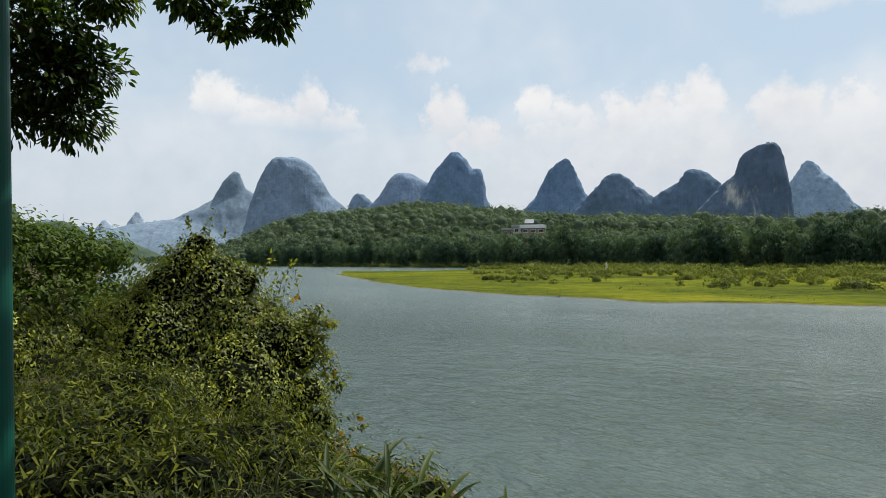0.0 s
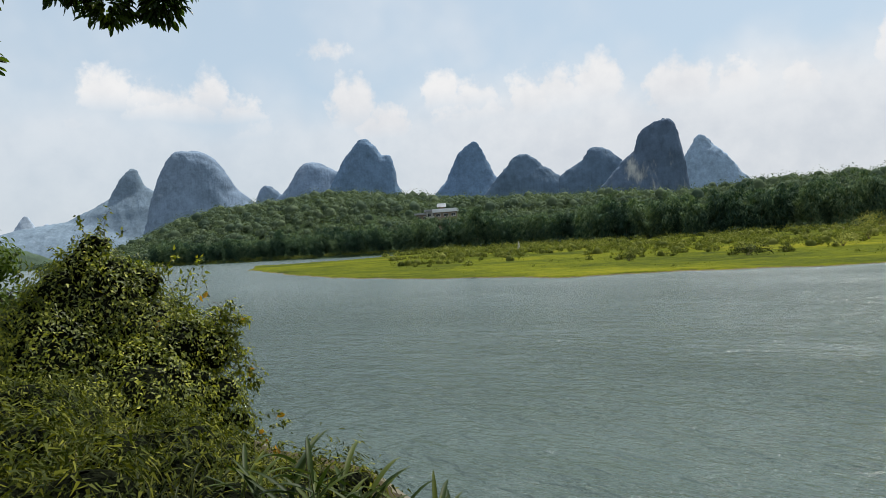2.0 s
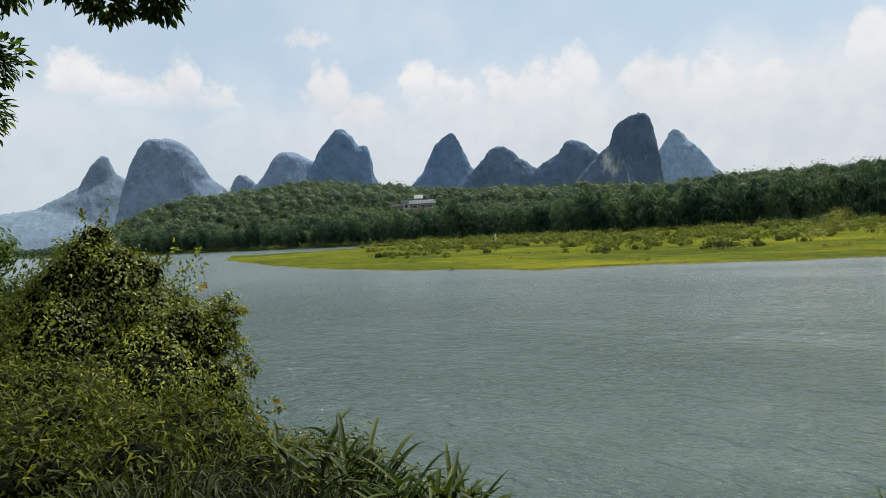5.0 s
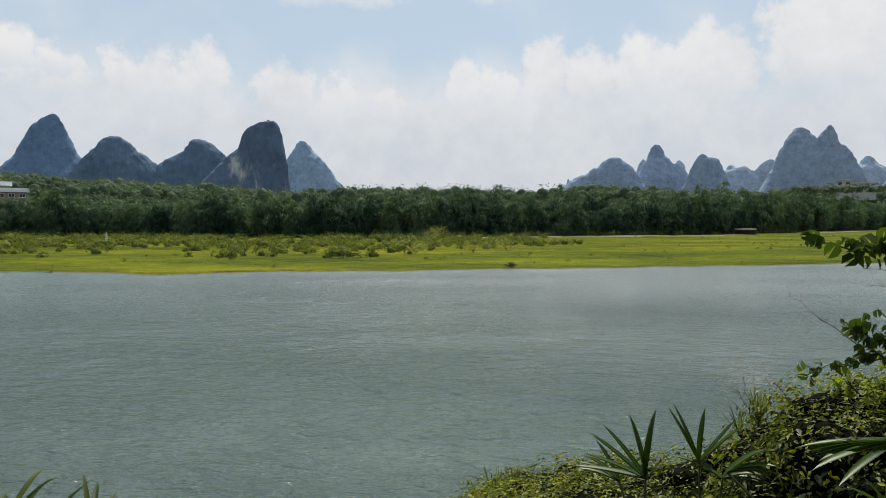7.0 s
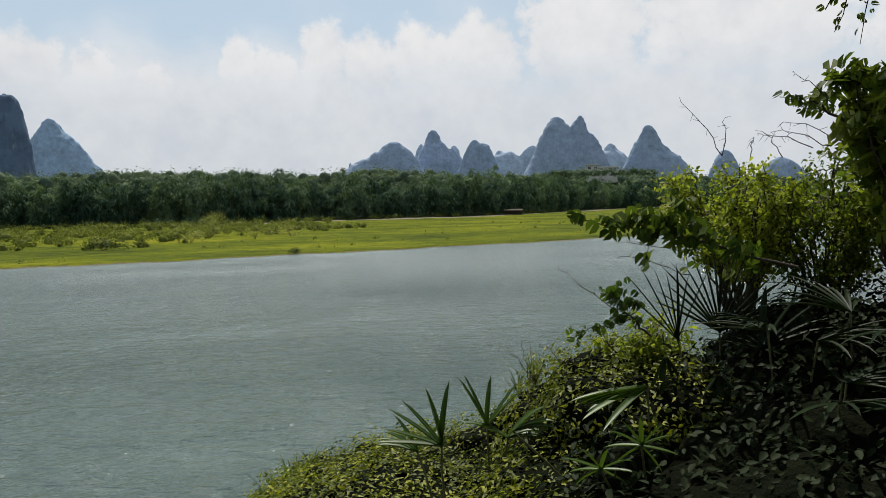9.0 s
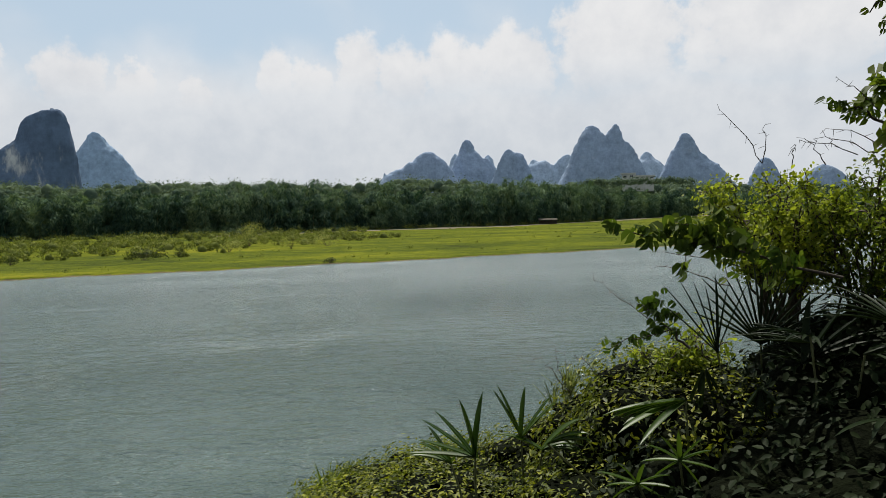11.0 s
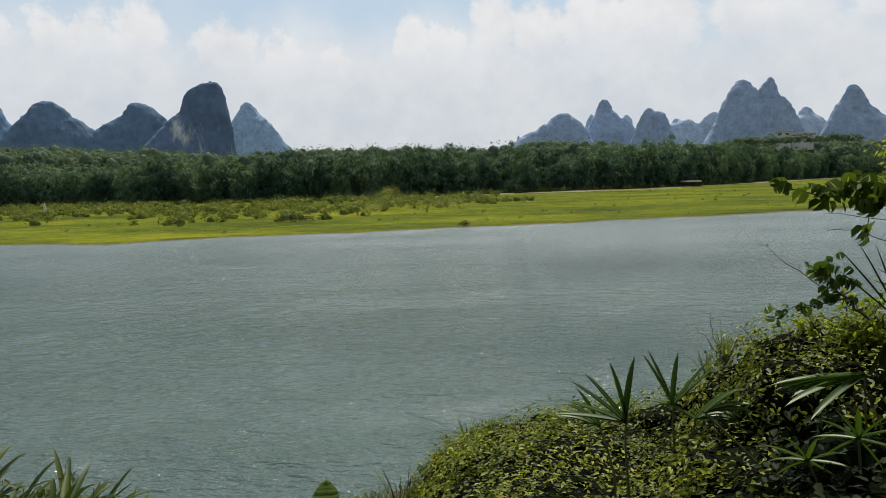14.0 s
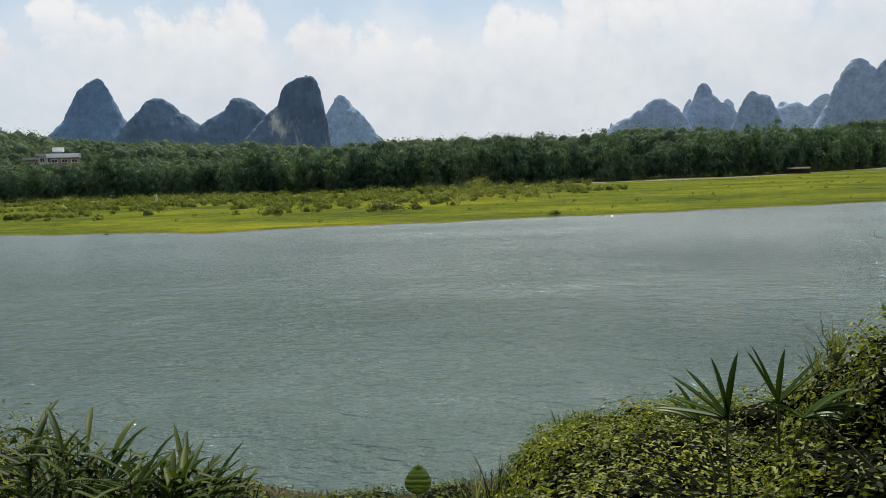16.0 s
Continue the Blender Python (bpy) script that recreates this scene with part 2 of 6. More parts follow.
def turf_material():
    m, t, p, o = material("river meadow grass")
    pos = t.nodes.new("ShaderNodeNewGeometry").outputs["Position"]
    sp = t.nodes.new("ShaderNodeSeparateXYZ")
    t.links.new(pos, sp.inputs[0])
    a = noise_tex(t, scaled(t, pos, 0.03, 0.09, 1), 1.0, 5.0, 0.6)
    b = noise_tex(t, pos, 1.3, 4.0, 0.65)
    e = noise_tex(t, scaled(t, pos, 0.28, 0.5, 1), 1.0, 5.0, 0.7)
    g = ramp(t, maths(t, "ADD", maths(t, "MULTIPLY", a, 0.5), maths(t, "ADD", maths(t, "MULTIPLY", b, 0.2), maths(t, "MULTIPLY", e, 0.3))),
             (0.39, (0.036, 0.048, 0.010)), (0.46, (0.066, 0.083, 0.010)), (0.53, (0.100, 0.116, 0.010)), (0.61, (0.165, 0.165, 0.014)))
    mud = ramp(t, b, (0.3, (0.10, 0.085, 0.05)), (0.7, (0.20, 0.17, 0.11)))
    edge = smooth(t, maths(t, "ADD", sp.outputs[2], maths(t, "MULTIPLY", maths(t, "SUBTRACT", b, 0.5), 0.35)), 0.02, 0.14)
    put(t, mixed(t, edge, mud, g), p.inputs["Base Color"])
    p.inputs["Roughness"].default_value = 0.95
    p.inputs["Specular IOR Level"].default_value = 0.02
    put(t, bump(t, maths(t, "ADD", b, maths(t, "MULTIPLY", e, 2.0)), 1.0, 0.25), p.inputs["Normal"])
    return m


WATER = water_material()
TURF = turf_material()
SOIL = plain_material("bank soil", (0.03, 0.025, 0.016), (0.07, 0.058, 0.036), 3.0, 0.95, 0.6, 0.05, 0.0, 0.03)
MUD = plain_material("river bed mud", (0.09, 0.085, 0.06), (0.16, 0.14, 0.10), 2.0, 0.9)
SHINGLE = plain_material("pale bank gravel", (0.12, 0.10, 0.07), (0.24, 0.21, 0.16), 0.8, 0.95, 0.3, 0.02, 0.0, 0.03)
FOREST_FLOOR = plain_material("forest floor", (0.022, 0.036, 0.018), (0.045, 0.07, 0.03), 0.15, 0.95, 0.3, 0.02, 0.0, 0.02)
BARK = plain_material("bark", (0.03, 0.024, 0.017), (0.09, 0.075, 0.055), 14.0, 0.9, 0.7, 0.01)
TWIG = plain_material("dry twig", (0.035, 0.025, 0.02), (0.10, 0.075, 0.055), 20.0, 0.85)
CULM = plain_material("bamboo culm", (0.06, 0.07, 0.025), (0.13, 0.13, 0.05), 2.0, 0.6)
# near-black, so that cores read as deep shade between the leaves
INNER = plain_material("near-black core for inner shade", (0.004, 0.005, 0.003), (0.010, 0.013, 0.006), 9.0, 0.95, 0.9, 0.08, 0.0, 0.02)
BAMBOO = leaf_material("bamboo leaves", [(0.017, 0.040, 0.031), (0.054, 0.098, 0.062), (0.18, 0.245, 0.125)], 0.26, 0.7, 0.10, 0.05)
# leaf colours lightened and shifted to blue for haze over the ridge
WOOD = leaf_material("haze-tinted woodland leaves", [(0.040, 0.066, 0.050), (0.070, 0.104, 0.070), (0.118, 0.155, 0.092)], 0.25, 0.8, 0.03, 0.04)
TUFT = leaf_material("meadow grass tufts", [(0.05, 0.072, 0.010), (0.10, 0.122, 0.012), (0.17, 0.178, 0.016)], 0.3, 0.8, 0.1, 0.03)
SCRUB = leaf_material("meadow shrub leaves", [(0.05, 0.068, 0.016), (0.145, 0.165, 0.040), (0.30, 0.31, 0.095)], 0.35, 0.8, 0.15, 0.04)
PALE_SCRUB = leaf_material("pale olive shrub leaves", [(0.13, 0.145, 0.045), (0.26, 0.27, 0.09), (0.42, 0.42, 0.16)], 0.35, 0.8, 0.15, 0.04)
DULL = leaf_material("dark clump leaves", [(0.018, 0.028, 0.010), (0.04, 0.052, 0.018)], 0.2, 0.7, 0.5, 0.1)
# deep shade below the palms is put into this leaf colour
SHADED = leaf_material("undergrowth leaves darkened for shade", [(0.008, 0.014, 0.006), (0.020, 0.030, 0.011)], 0.08, 0.6, 1.5, 0.06)
CREEPER = leaf_material("creeper leaves", [(0.016, 0.028, 0.008), (0.112, 0.142, 0.018), (0.44, 0.45, 0.036)], 0.30, 0.5, 0.9, 0.3)
CREEPER_R = leaf_material("yellow-green creeper leaves", [(0.024, 0.040, 0.009), (0.110, 0.135, 0.014), (0.40, 0.40, 0.026)], 0.36, 0.5, 1.3, 0.22)
LIME = leaf_material("bright shrub leaves", [(0.040, 0.066, 0.014), (0.135, 0.180, 0.026), (0.33, 0.37, 0.050)], 0.52, 0.5, 2.5, 0.2)
GRASS = leaf_material("reed grass blades", [(0.010, 0.018, 0.005), (0.038, 0.050, 0.009), (0.21, 0.215, 0.024)], 0.18, 0.5, 1.2, 0.14)
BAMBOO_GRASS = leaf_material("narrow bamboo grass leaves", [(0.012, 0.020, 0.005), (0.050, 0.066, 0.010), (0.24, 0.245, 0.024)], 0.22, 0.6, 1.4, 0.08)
REED = leaf_material("dark reed leaves", [(0.012, 0.028, 0.009), (0.036, 0.060, 0.014), (0.10, 0.125, 0.020)], 0.25, 0.5, 1.2, 0.14)
PALM = leaf_material("fan palm leaflets", [(0.030, 0.064, 0.012), (0.075, 0.125, 0.018)], 0.25, 0.4, 1.0, 0.22)
# copy of the palm leaflets with the thicket's shade put into the colour
PALM_SHADED = leaf_material("palm leaflets darkened for shade", [(0.008, 0.016, 0.008), (0.02, 0.032, 0.012)], 0.10, 0.5, 1.0, 0.09)
ROUND = leaf_material("round shrub leaves", [(0.035, 0.065, 0.012), (0.09, 0.135, 0.02), (0.19, 0.23, 0.035)], 0.42, 0.55, 2.0, 0.12)
MANGO = leaf_material("glossy tree leaves", [(0.014, 0.032, 0.009), (0.06, 0.095, 0.012), (0.28, 0.33, 0.03)], 0.58, 0.35, 0.8, 0.25)
FEATHER = leaf_material("feathery tree leaves", [(0.022, 0.040, 0.009), (0.09, 0.14, 0.02)], 0.35, 0.5, 0.8, 0.1)
YELLOWED = leaf_material("yellowed leaves", [(0.45, 0.20, 0.02), (0.55, 0.32, 0.03)], 0.3, 0.5, 2.0)

# ---- mesh tools ----
OVAL = (np.array([(0, 0, 0), (.25, .27, .06), (.65, .23, .05), (1, 0, -.06), (.65, -.23, .05), (.25, -.27, .06)]), np.array([(0, 1, 2, 3), (0, 3, 4, 5)]))
DIAMOND = (np.array([(0, 0, 0), (.4, .26, .05), (1, 0, -.04), (.4, -.26, .05)]), np.array([(0, 1, 2), (0, 2, 3)]))
LANCE = (np.array([(0, 0, 0), (.3, .12, .03), (.7, .10, .0), (1, 0, -.12), (.7, -.10, .0), (.3, -.12, .03)]), np.array([(0, 1, 2, 3), (0, 3, 4, 5)]))
POINTED = (np.array([(0, 0, 0), (.28, .24, .07), (1, 0, -.10), (.28, -.24, .07)]), np.array([(0, 1, 2), (0, 2, 3)]))
SLIP = (np.array([(0, .13, .02), (1, 0, -.06), (0, -.13, .02)]), np.array([(0, 1, 2)]))
DISC = (np.array([(0, 0, 0), (.12, .40, .08), (.6, .46, .10), (1, .12, .0), (.9, 0, 0), (1, -.12, .0), (.6, -.46, .10), (.12, -.40, .08)]),
        np.array([(0, 1, 2, 3), (0, 3, 4, 4), (0, 4, 5, 5), (0, 5, 6, 7)]))
DISC = (DISC[0][[0, 1, 2, 3, 5, 6, 7]], np.array([(0, 1, 2, 3), (0, 4, 5, 6)]))
rng = np.random.default_rng(7)


def unit(v):
    return v / np.maximum(np.linalg.norm(v, axis=-1, keepdims=True), 1e-9)


def leaf_arrays(template, points, axis, normal, size):
    """Vertices and faces of one leaf at every point: axis along the blade, normal off its upper face."""
    tv, tf = template
    a = unit(axis)
    b = unit(np.cross(normal, a))
    n = np.cross(a, b)
    s = np.asarray(size)[:, None, None]
    v = points[:, None] + s * (tv[None, :, 0:1] * a[:, None] + tv[None, :, 1:2] * b[:, None] + tv[None, :, 2:3] * n[:, None])
    f = tf[None] + (np.arange(len(points)) * len(tv))[:, None, None]
    return v.reshape(-1, 3), f.reshape(-1, tf.shape[1])


def mesh_of(name, verts, faces, mat, smooth_shade=False):
    me = bpy.data.meshes.new(name)
    verts, faces = np.asarray(verts, np.float32), np.asarray(faces, np.int32)
    me.vertices.add(len(verts))
    me.vertices.foreach_set("co", verts.ravel())
    me.loops.add(faces.size)
    me.loops.foreach_set("vertex_index", faces.ravel())
    me.polygons.add(len(faces))
    me.polygons.foreach_set("loop_start", np.arange(len(faces), dtype=np.int32) * faces.shape[1])
    me.materials.append(mat)
    me.update(calc_edges=True)
    if smooth_shade:
        me.polygons.foreach_set("use_smooth", np.ones(len(faces), bool))
    me.validate()
    return me


def joined(chunks):
    """Puts (verts, faces) chunks of one face size together."""
    vs, fs, base = [], [], 0
    for v, f in chunks:
        vs.append(v)
        fs.append(np.asarray(f) + base)
        base += len(v)
    return np.concatenate(vs), np.concatenate(fs)


def part(name, me, parent, label=""):
    ob = new(name, me)
    ob.parent = parent
    return tagged(ob, label)


def thing(name, at, label, category, group="", kind=""):
    ob = new(name)
    ob.location = at
    ob.empty_display_size = 0.2
    return tagged(ob, label, category, group, kind)


def tube(points, r0, r1, sides=6):
    """A tapering round stem along points."""
    pts = np.asarray(points, float)
    t = unit(np.gradient(pts, axis=0))
    up = np.array([0.31, 0.2, 0.93]) if abs(t[0, 2]) < 0.8 else np.array([0.9, 0.3, 0.1])
    b = unit(np.cross(t, up))
    n = np.cross(t, b)
    r = np.linspace(r0, r1, len(pts))[:, None, None]
    ang = np.linspace(0, 2 * np.pi, sides, endpoint=False)
    v = pts[:, None] + r * (np.cos(ang)[None, :, None] * b[:, None] + np.sin(ang)[None, :, None] * n[:, None])
    f = []
    for i in range(len(pts) - 1):
        for j in range(sides):
            k = (j + 1) % sides
            f.append((i * sides + j, i * sides + k, (i + 1) * sides + k, (i + 1) * sides + j))
    return v.reshape(-1, 3), np.array(f)


def bent(a, b, sag=0.0, n=7, wobble=0.0):
    """Points from a to b, bowed upward by -sag."""
    a, b = np.asarray(a, float), np.asarray(b, float)
    t = np.linspace(0, 1, n)[:, None]
    p = a + (b - a) * t
    p[:, 2] -= (4 * sag * t * (1 - t))[:, 0]
    if wobble:
        p[1:-1] += rng.normal(0, wobble, (n - 2, 3))
    return p


def blade_arrays(base, direction, length, width, droop, segs=5, fold=0.25):
    """Long grass blades: strips of quads folded along the midrib, bending over under their weight."""
    n = len(base)
    base, direction = np.asarray(base, float), unit(np.asarray(direction, float))
    length, width, droop = (np.broadcast_to(np.asarray(v, float), (n,)) for v in (length, width, droop))
    side = unit(np.cross(direction, np.array([0, 0, 1.0])) + 1e-6)
    p, d, rows = base.copy(), direction.copy(), []
    for i in range(segs + 1):
        s = i / segs
        w = width * (0.55 + 1.5 * s) * (1 - s) ** 0.75 * 0.9 + 0.0006
        nn = unit(np.cross(side, d))
        rows.append(np.stack([p + side * w[:, None] * 0.5 + nn * (w * fold)[:, None], p, p - side * w[:, None] * 0.5 + nn * (w * fold)[:, None]], 1))
        p = p + d * (length / segs)[:, None]
        d = unit(d + np.array([0, 0, -1.0]) * (droop * (0.4 + s))[:, None] / segs)
    v = np.stack(rows, 1)
    per = 3 * (segs + 1)
    f = []
    for i in range(segs):
        for j in (0, 1):
            f.append((i * 3 + j, i * 3 + j + 1, (i + 1) * 3 + j + 1, (i + 1) * 3 + j))
    f = np.array(f)[None] + (np.arange(n) * per)[:, None, None]
    return v.reshape(-1, 3), f.reshape(-1, 4)


def vnoise(p, scale, seed=0.0):
    """Cheap smooth value noise in -1..1 from sines, for arrays of points."""
    q = np.asarray(p) * scale + seed
    x, y, z = q[..., 0], q[..., 1], q[..., 2] if q.shape[-1] > 2 else 0 * q[..., 0]
    s = np.sin(x * 1.7 + 1.3 * np.sin(y * 1.1 + z) + 0.7) + np.sin(y * 1.9 + 1.1 * np.sin(z * 1.3 + x * 0.8) + 2.1)
    s += np.sin(z * 1.8 + 1.2 * np.sin(x * 0.9 + y * 1.2) + 4.2) + 0.6 * np.sin(x * 3.7 - y * 2.9 + z * 3.1)
    return s / 3.6


def skin(lobes, count, out=0.12, up_only=-0.5, rough=0.18, scale=1.6):
    """Points and normals over the outside of a heap of rounded lobes (x, y, z, rx, ry, rz)."""
    lobes = np.asarray(lobes, float)
    area = (lobes[:, 3] * lobes[:, 4] + lobes[:, 4] * lobes[:, 5] + lobes[:, 3] * lobes[:, 5])
    pick = rng.choice(len(lobes), count * 2, p=area / area.sum())
    n = unit(rng.normal(size=(count * 2, 3)))
    c, r = lobes[pick, :3], lobes[pick, 3:]
    p = c + n * r
    k = 1 + rough * vnoise(p, scale) + rough * 0.5 * vnoise(p, scale * 2.7, 3.0)
    p = c + n * r * k[:, None]
    keep = n[:, 2] > up_only
    for i, lb in enumerate(lobes):
        inside = (((p - lb[:3]) / lb[3:]) ** 2).sum(-1) < 0.80
        keep &= ~(inside & (pick != i))
    n = unit(n / r)
    p, n = p[keep][:count], n[keep][:count]
    p = p + n * (rng.normal(0, out, len(p)))[:, None]
    return p, n


def hull(lobes, shrink=0.8, seg=12):
    """A core of rough shrunken lobes inside a heap, drawn near-black for the shade there."""
    chunks = []
    for x, y, z, rx, ry, rz in lobes:
        u = np.linspace(0, 2 * np.pi, seg, endpoint=False)
        w = np.linspace(-1.45, 1.45, seg // 2 + 2)
        n = np.stack(np.broadcast_arrays(np.cos(w)[:, None] * np.cos(u), np.cos(w)[:, None] * np.sin(u), np.sin(w)[:, None]), -1)
        p = np.array([x, y, z]) + n * np.array([rx, ry, rz]) * shrink
        p = p + n * (0.14 * min(rx, ry, rz) * vnoise(p, 2.6))[..., None]
        m = len(w)
        f = [(i * seg + j, i * seg + (j + 1) % seg, (i + 1) * seg + (j + 1) % seg, (i + 1) * seg + j) for i in range(m - 1) for j in range(seg)]
        chunks.append((p.reshape(-1, 3), np.array(f)))
    return joined(chunks)


def polar(az, dist, z=0.0):
    """A place by its bearing (degrees to the left of +y) and distance from the origin."""
    return np.array([-math.sin(radians(az)) * dist, math.cos(radians(az)) * dist, z])

# ---- the land ----
def near_shore(x):
    k = np.abs(x)
    left = 12.0 + 0.45 * k * k / (k + 45.0)
    right = 12.0 + 0.30 * k * k / (k + 40.0)
    return np.where(x < 0, left, right) + 0.5 * np.sin(x * 0.35) + 0.25 * np.sin(x * 1.1 + 1.0)


FRONT_X = [-400, -190, -146, -89, -66, -52, -36, -29, -24, -18, 1, 21, 48, 65, 98, 300, 1500]
FRONT_Y = [420, 168, 127, 90, 78.5, 74.6, 71.6, 69.6, 72.4, 73.0, 76.2, 80.0, 85.6, 90.2, 99, 205, 900]
BELT_X = [-1600, -1140, -410, -335, -256, -168, -131, -93, -57, -28, 0, 29, 75, 94, 165, 300, 1500]
BELT_Y = [700, 520, 252, 236, 224, 210, 208, 198, 187, 180, 188, 203, 217, 226, 290, 400, 1300]


def front_shore(x):
    return np.interp(x, FRONT_X, FRONT_Y) + 0.5 * np.sin(x * 0.27) + 0.35 * np.sin(x * 0.71 + 2.0)


def belt(x):
    """The foot of the bamboo on the far side."""
    return np.interp(x, BELT_X, BELT_Y)


def step(a, b, v):
    t = np.clip((v - a) / (b - a), 0, 1)
    return t * t * (3 - 2 * t)


def crest(az):
    """How high the wooded ridge behind stands, in degrees above the eye, by bearing."""
    wide = np.where(az > 44, 13.0, 15.0)
    h = 1.78 + 2.1 * np.exp(-((az - 44) / wide) ** 2)
    h = h - 0.5 * step(-8, -40, az) + 0.15 * np.sin(az * 0.35)
    return h * (1 - step(51, 61.5, az)) - 0.2 * step(54, 62, az)


BEARINGS = np.linspace(-70, 75, 291)
REACH = np.arange(100.0, 1500.0, 4.0)
BELT_DIST = np.array([REACH[int(np.argmax(math.cos(radians(a)) * REACH > belt(-math.sin(radians(a)) * REACH)))] for a in BEARINGS])


def land(x, y):
    p = np.stack([x, y, 0 * x], -1)
    lump = 0.25 * vnoise(p, 0.5) + 0.12 * vnoise(p, 1.7)
    # the near bank
    s = near_shore(x) - y
    bank = 3.9 * step(-1.5, 10.0, s) ** 1.35 - 0.5 + lump * step(0, 6, s) * 0.7
    bank = bank + 0.5 * step(-0.5, 2.0, s) + 0.6 * step(15, 60, s) + 30 * step(60, 500, s)
    bank = bank - 0.62 * np.exp(-((x + 0.85) / 0.95) ** 2) * step(9.8, 8.2, s) * step(1.5, 4.0, s)
    far_left = step(40, 400, s) * step(-60, -400, x) * 18
    z = np.where(s > -1.5, bank + far_left, -0.5 - 1.2 * step(0, 12, -s))
    # the meadow spit on the far side
    q = y - front_shore(x)
    spit = -1.7 + 1.55 * step(-10, 2.0, q) + 0.42 * step(-0.5, 0.7, q) + 0.5 * step(3, 60, q) + 0.25 * step(50, 110, q) + (0.12 * vnoise(p, 0.08) + 0.10 * vnoise(p, 0.35)) * step(1, 10, q)
    b = y - belt(x)
    channel = step(-128, -150, x) * step(-54, -40, b) * (1 - step(-9, -2, b))
    spit = np.where(q > -10, spit * (1 - channel) - 1.2 * channel, z)
    z = np.maximum(z, spit)
    # the wooded bank and the ridge behind it
    rise = -1.7 + 2.6 * step(-6, 0, b) + 0.7 * step(-2, 6, b)
    az = np.degrees(np.arctan2(-x, y))
    dist = np.hypot(x, y)
    foot = np.interp(az, BEARINGS, BELT_DIST)
    ridge = np.maximum(560, foot + 190)
    top = 5.5 + ridge * np.tan(np.radians(crest(az)))
    hill = np.maximum(0, top - 2.5) * step(0, 1, (dist - foot - 8) / (ridge - foot)) * (1 - 0.6 * step(0, 500, dist - ridge - 60))
    hill = hill * (1 + 0.10 * vnoise(p, 0.012)) + 2.0 * vnoise(p, 0.03) * step(20, 120, b)
    return np.where(b > -6, np.maximum(z, rise + hill), z)


def build_ground():
    n_az, n_r = 560, 330
    az = np.linspace(-np.pi, np.pi, n_az, endpoint=False)
    # finer in front of the eye than behind it
    az = az - 0.55 * np.sin(az) * 0.9
    r = np.sort(np.concatenate([[0.02, 0.6], np.geomspace(1.2, 4700, n_r - 72), np.linspace(68.3, 108.2, 70)]))
    a, rr = np.meshgrid(az, r, indexing="xy")
    x, y = -np.sin(a) * rr, np.cos(a) * rr
    z = land(x, y)
    v = np.stack([x, y, z], -1).reshape(-1, 3)
    v = np.concatenate([v, [[0, 0, float(land(np.array([0.0]), np.array([0.0]))[0])]]])
    i, j = np.meshgrid(np.arange(n_r - 1), np.arange(n_az), indexing="ij")
    k = (j + 1) % n_az
    f = np.stack([i * n_az + j, (i + 1) * n_az + j, (i + 1) * n_az + k, i * n_az + k], -1).reshape(-1, 4)[:, ::-1]
    me = mesh_of("ground", v, f, SOIL, True)
    for m in (MUD, TURF, SHINGLE, FOREST_FLOOR):
        me.materials.append(m)
    c = v[f].mean(1)
    q, b, s = c[:, 1] - front_shore(c[:, 0]), c[:, 1] - belt(c[:, 0]), near_shore(c[:, 0]) - c[:, 1]
    idx = np.zeros(len(f), np.int32)
    idx[(s < 1.2)] = 1
    idx[(q > -3) & (s < -20)] = 2
    idx[(b > -13 + 4 * np.sin(c[:, 0] * 0.07)) & (s < -20) & (c[:, 0] > -12)] = 3
    idx[(b > np.where(c[:, 0] > -12, -4, -7)) & (s < -20)] = 4
    me.polygons.foreach_set("material_index", idx)
    return tagged(new("ground", me), "river banks with soil, meadow grass and wooded ridge", "ground", kind="structure")


def build_water():
    x = np.concatenate([-np.geomspace(4600, 1, 40), np.geomspace(1, 4600, 40)])
    y = np.concatenate([-np.geomspace(300, 1, 12), np.geomspace(1, 4600, 50)])
    gx, gy = np.meshgrid(x, y, indexing="xy")
    v = np.stack([gx, gy, 0 * gx], -1).reshape(-1, 3)
    i, j = np.meshgrid(np.arange(len(y) - 1), np.arange(len(x) - 1), indexing="ij")
    n = len(x)
    f = np.stack([i * n + j, i * n + j + 1, (i + 1) * n + j + 1, (i + 1) * n + j], -1).reshape(-1, 4)
    me = mesh_of("water", v, f, WATER, True)
    return tagged(new("water", me), "wide grey-green river with small wind ripples", "river", kind="structure")


build_ground()
build_water()


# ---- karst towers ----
# base colours carry the distance haze: bluer and paler the farther off
HILL_DARK = hill_material("near karst scrub, haze tint", (0.107, 0.16, 0.23), (0.173, 0.231, 0.302), 0.04)
HILL_ROCK = hill_material("haze-tinted karst scrub with bare cliffs", (0.1, 0.142, 0.21), (0.453, 0.46, 0.45), 0.46)
HILL_HAZE_BLUE = hill_material("karst scrub tinted haze blue", (0.131, 0.204, 0.305), (0.218, 0.297, 0.392), 0.06)
HILL_MID = hill_material("karst scrub farther, haze tint", (0.181, 0.247, 0.338), (0.27, 0.331, 0.423), 0.14, 0.5)
HILL_PALE = hill_material("karst scrub far off, haze tint", (0.254, 0.319, 0.421), (0.31, 0.37, 0.472), 0.16, 0.9)
HILL_FARTHEST = hill_material("haze-coloured hills at the horizon", (0.336, 0.409, 0.51), (0.347, 0.42, 0.521), 0.02)
HILL_HAZE = hill_material("karst scrub, strong haze tint", (0.261, 0.351, 0.464), (0.322, 0.406, 0.507), 0.08)
HILL_SPUR = hill_material("haze-tinted karst scrub on a long spur", (0.158, 0.216, 0.278), (0.23, 0.285, 0.356), 0.08)
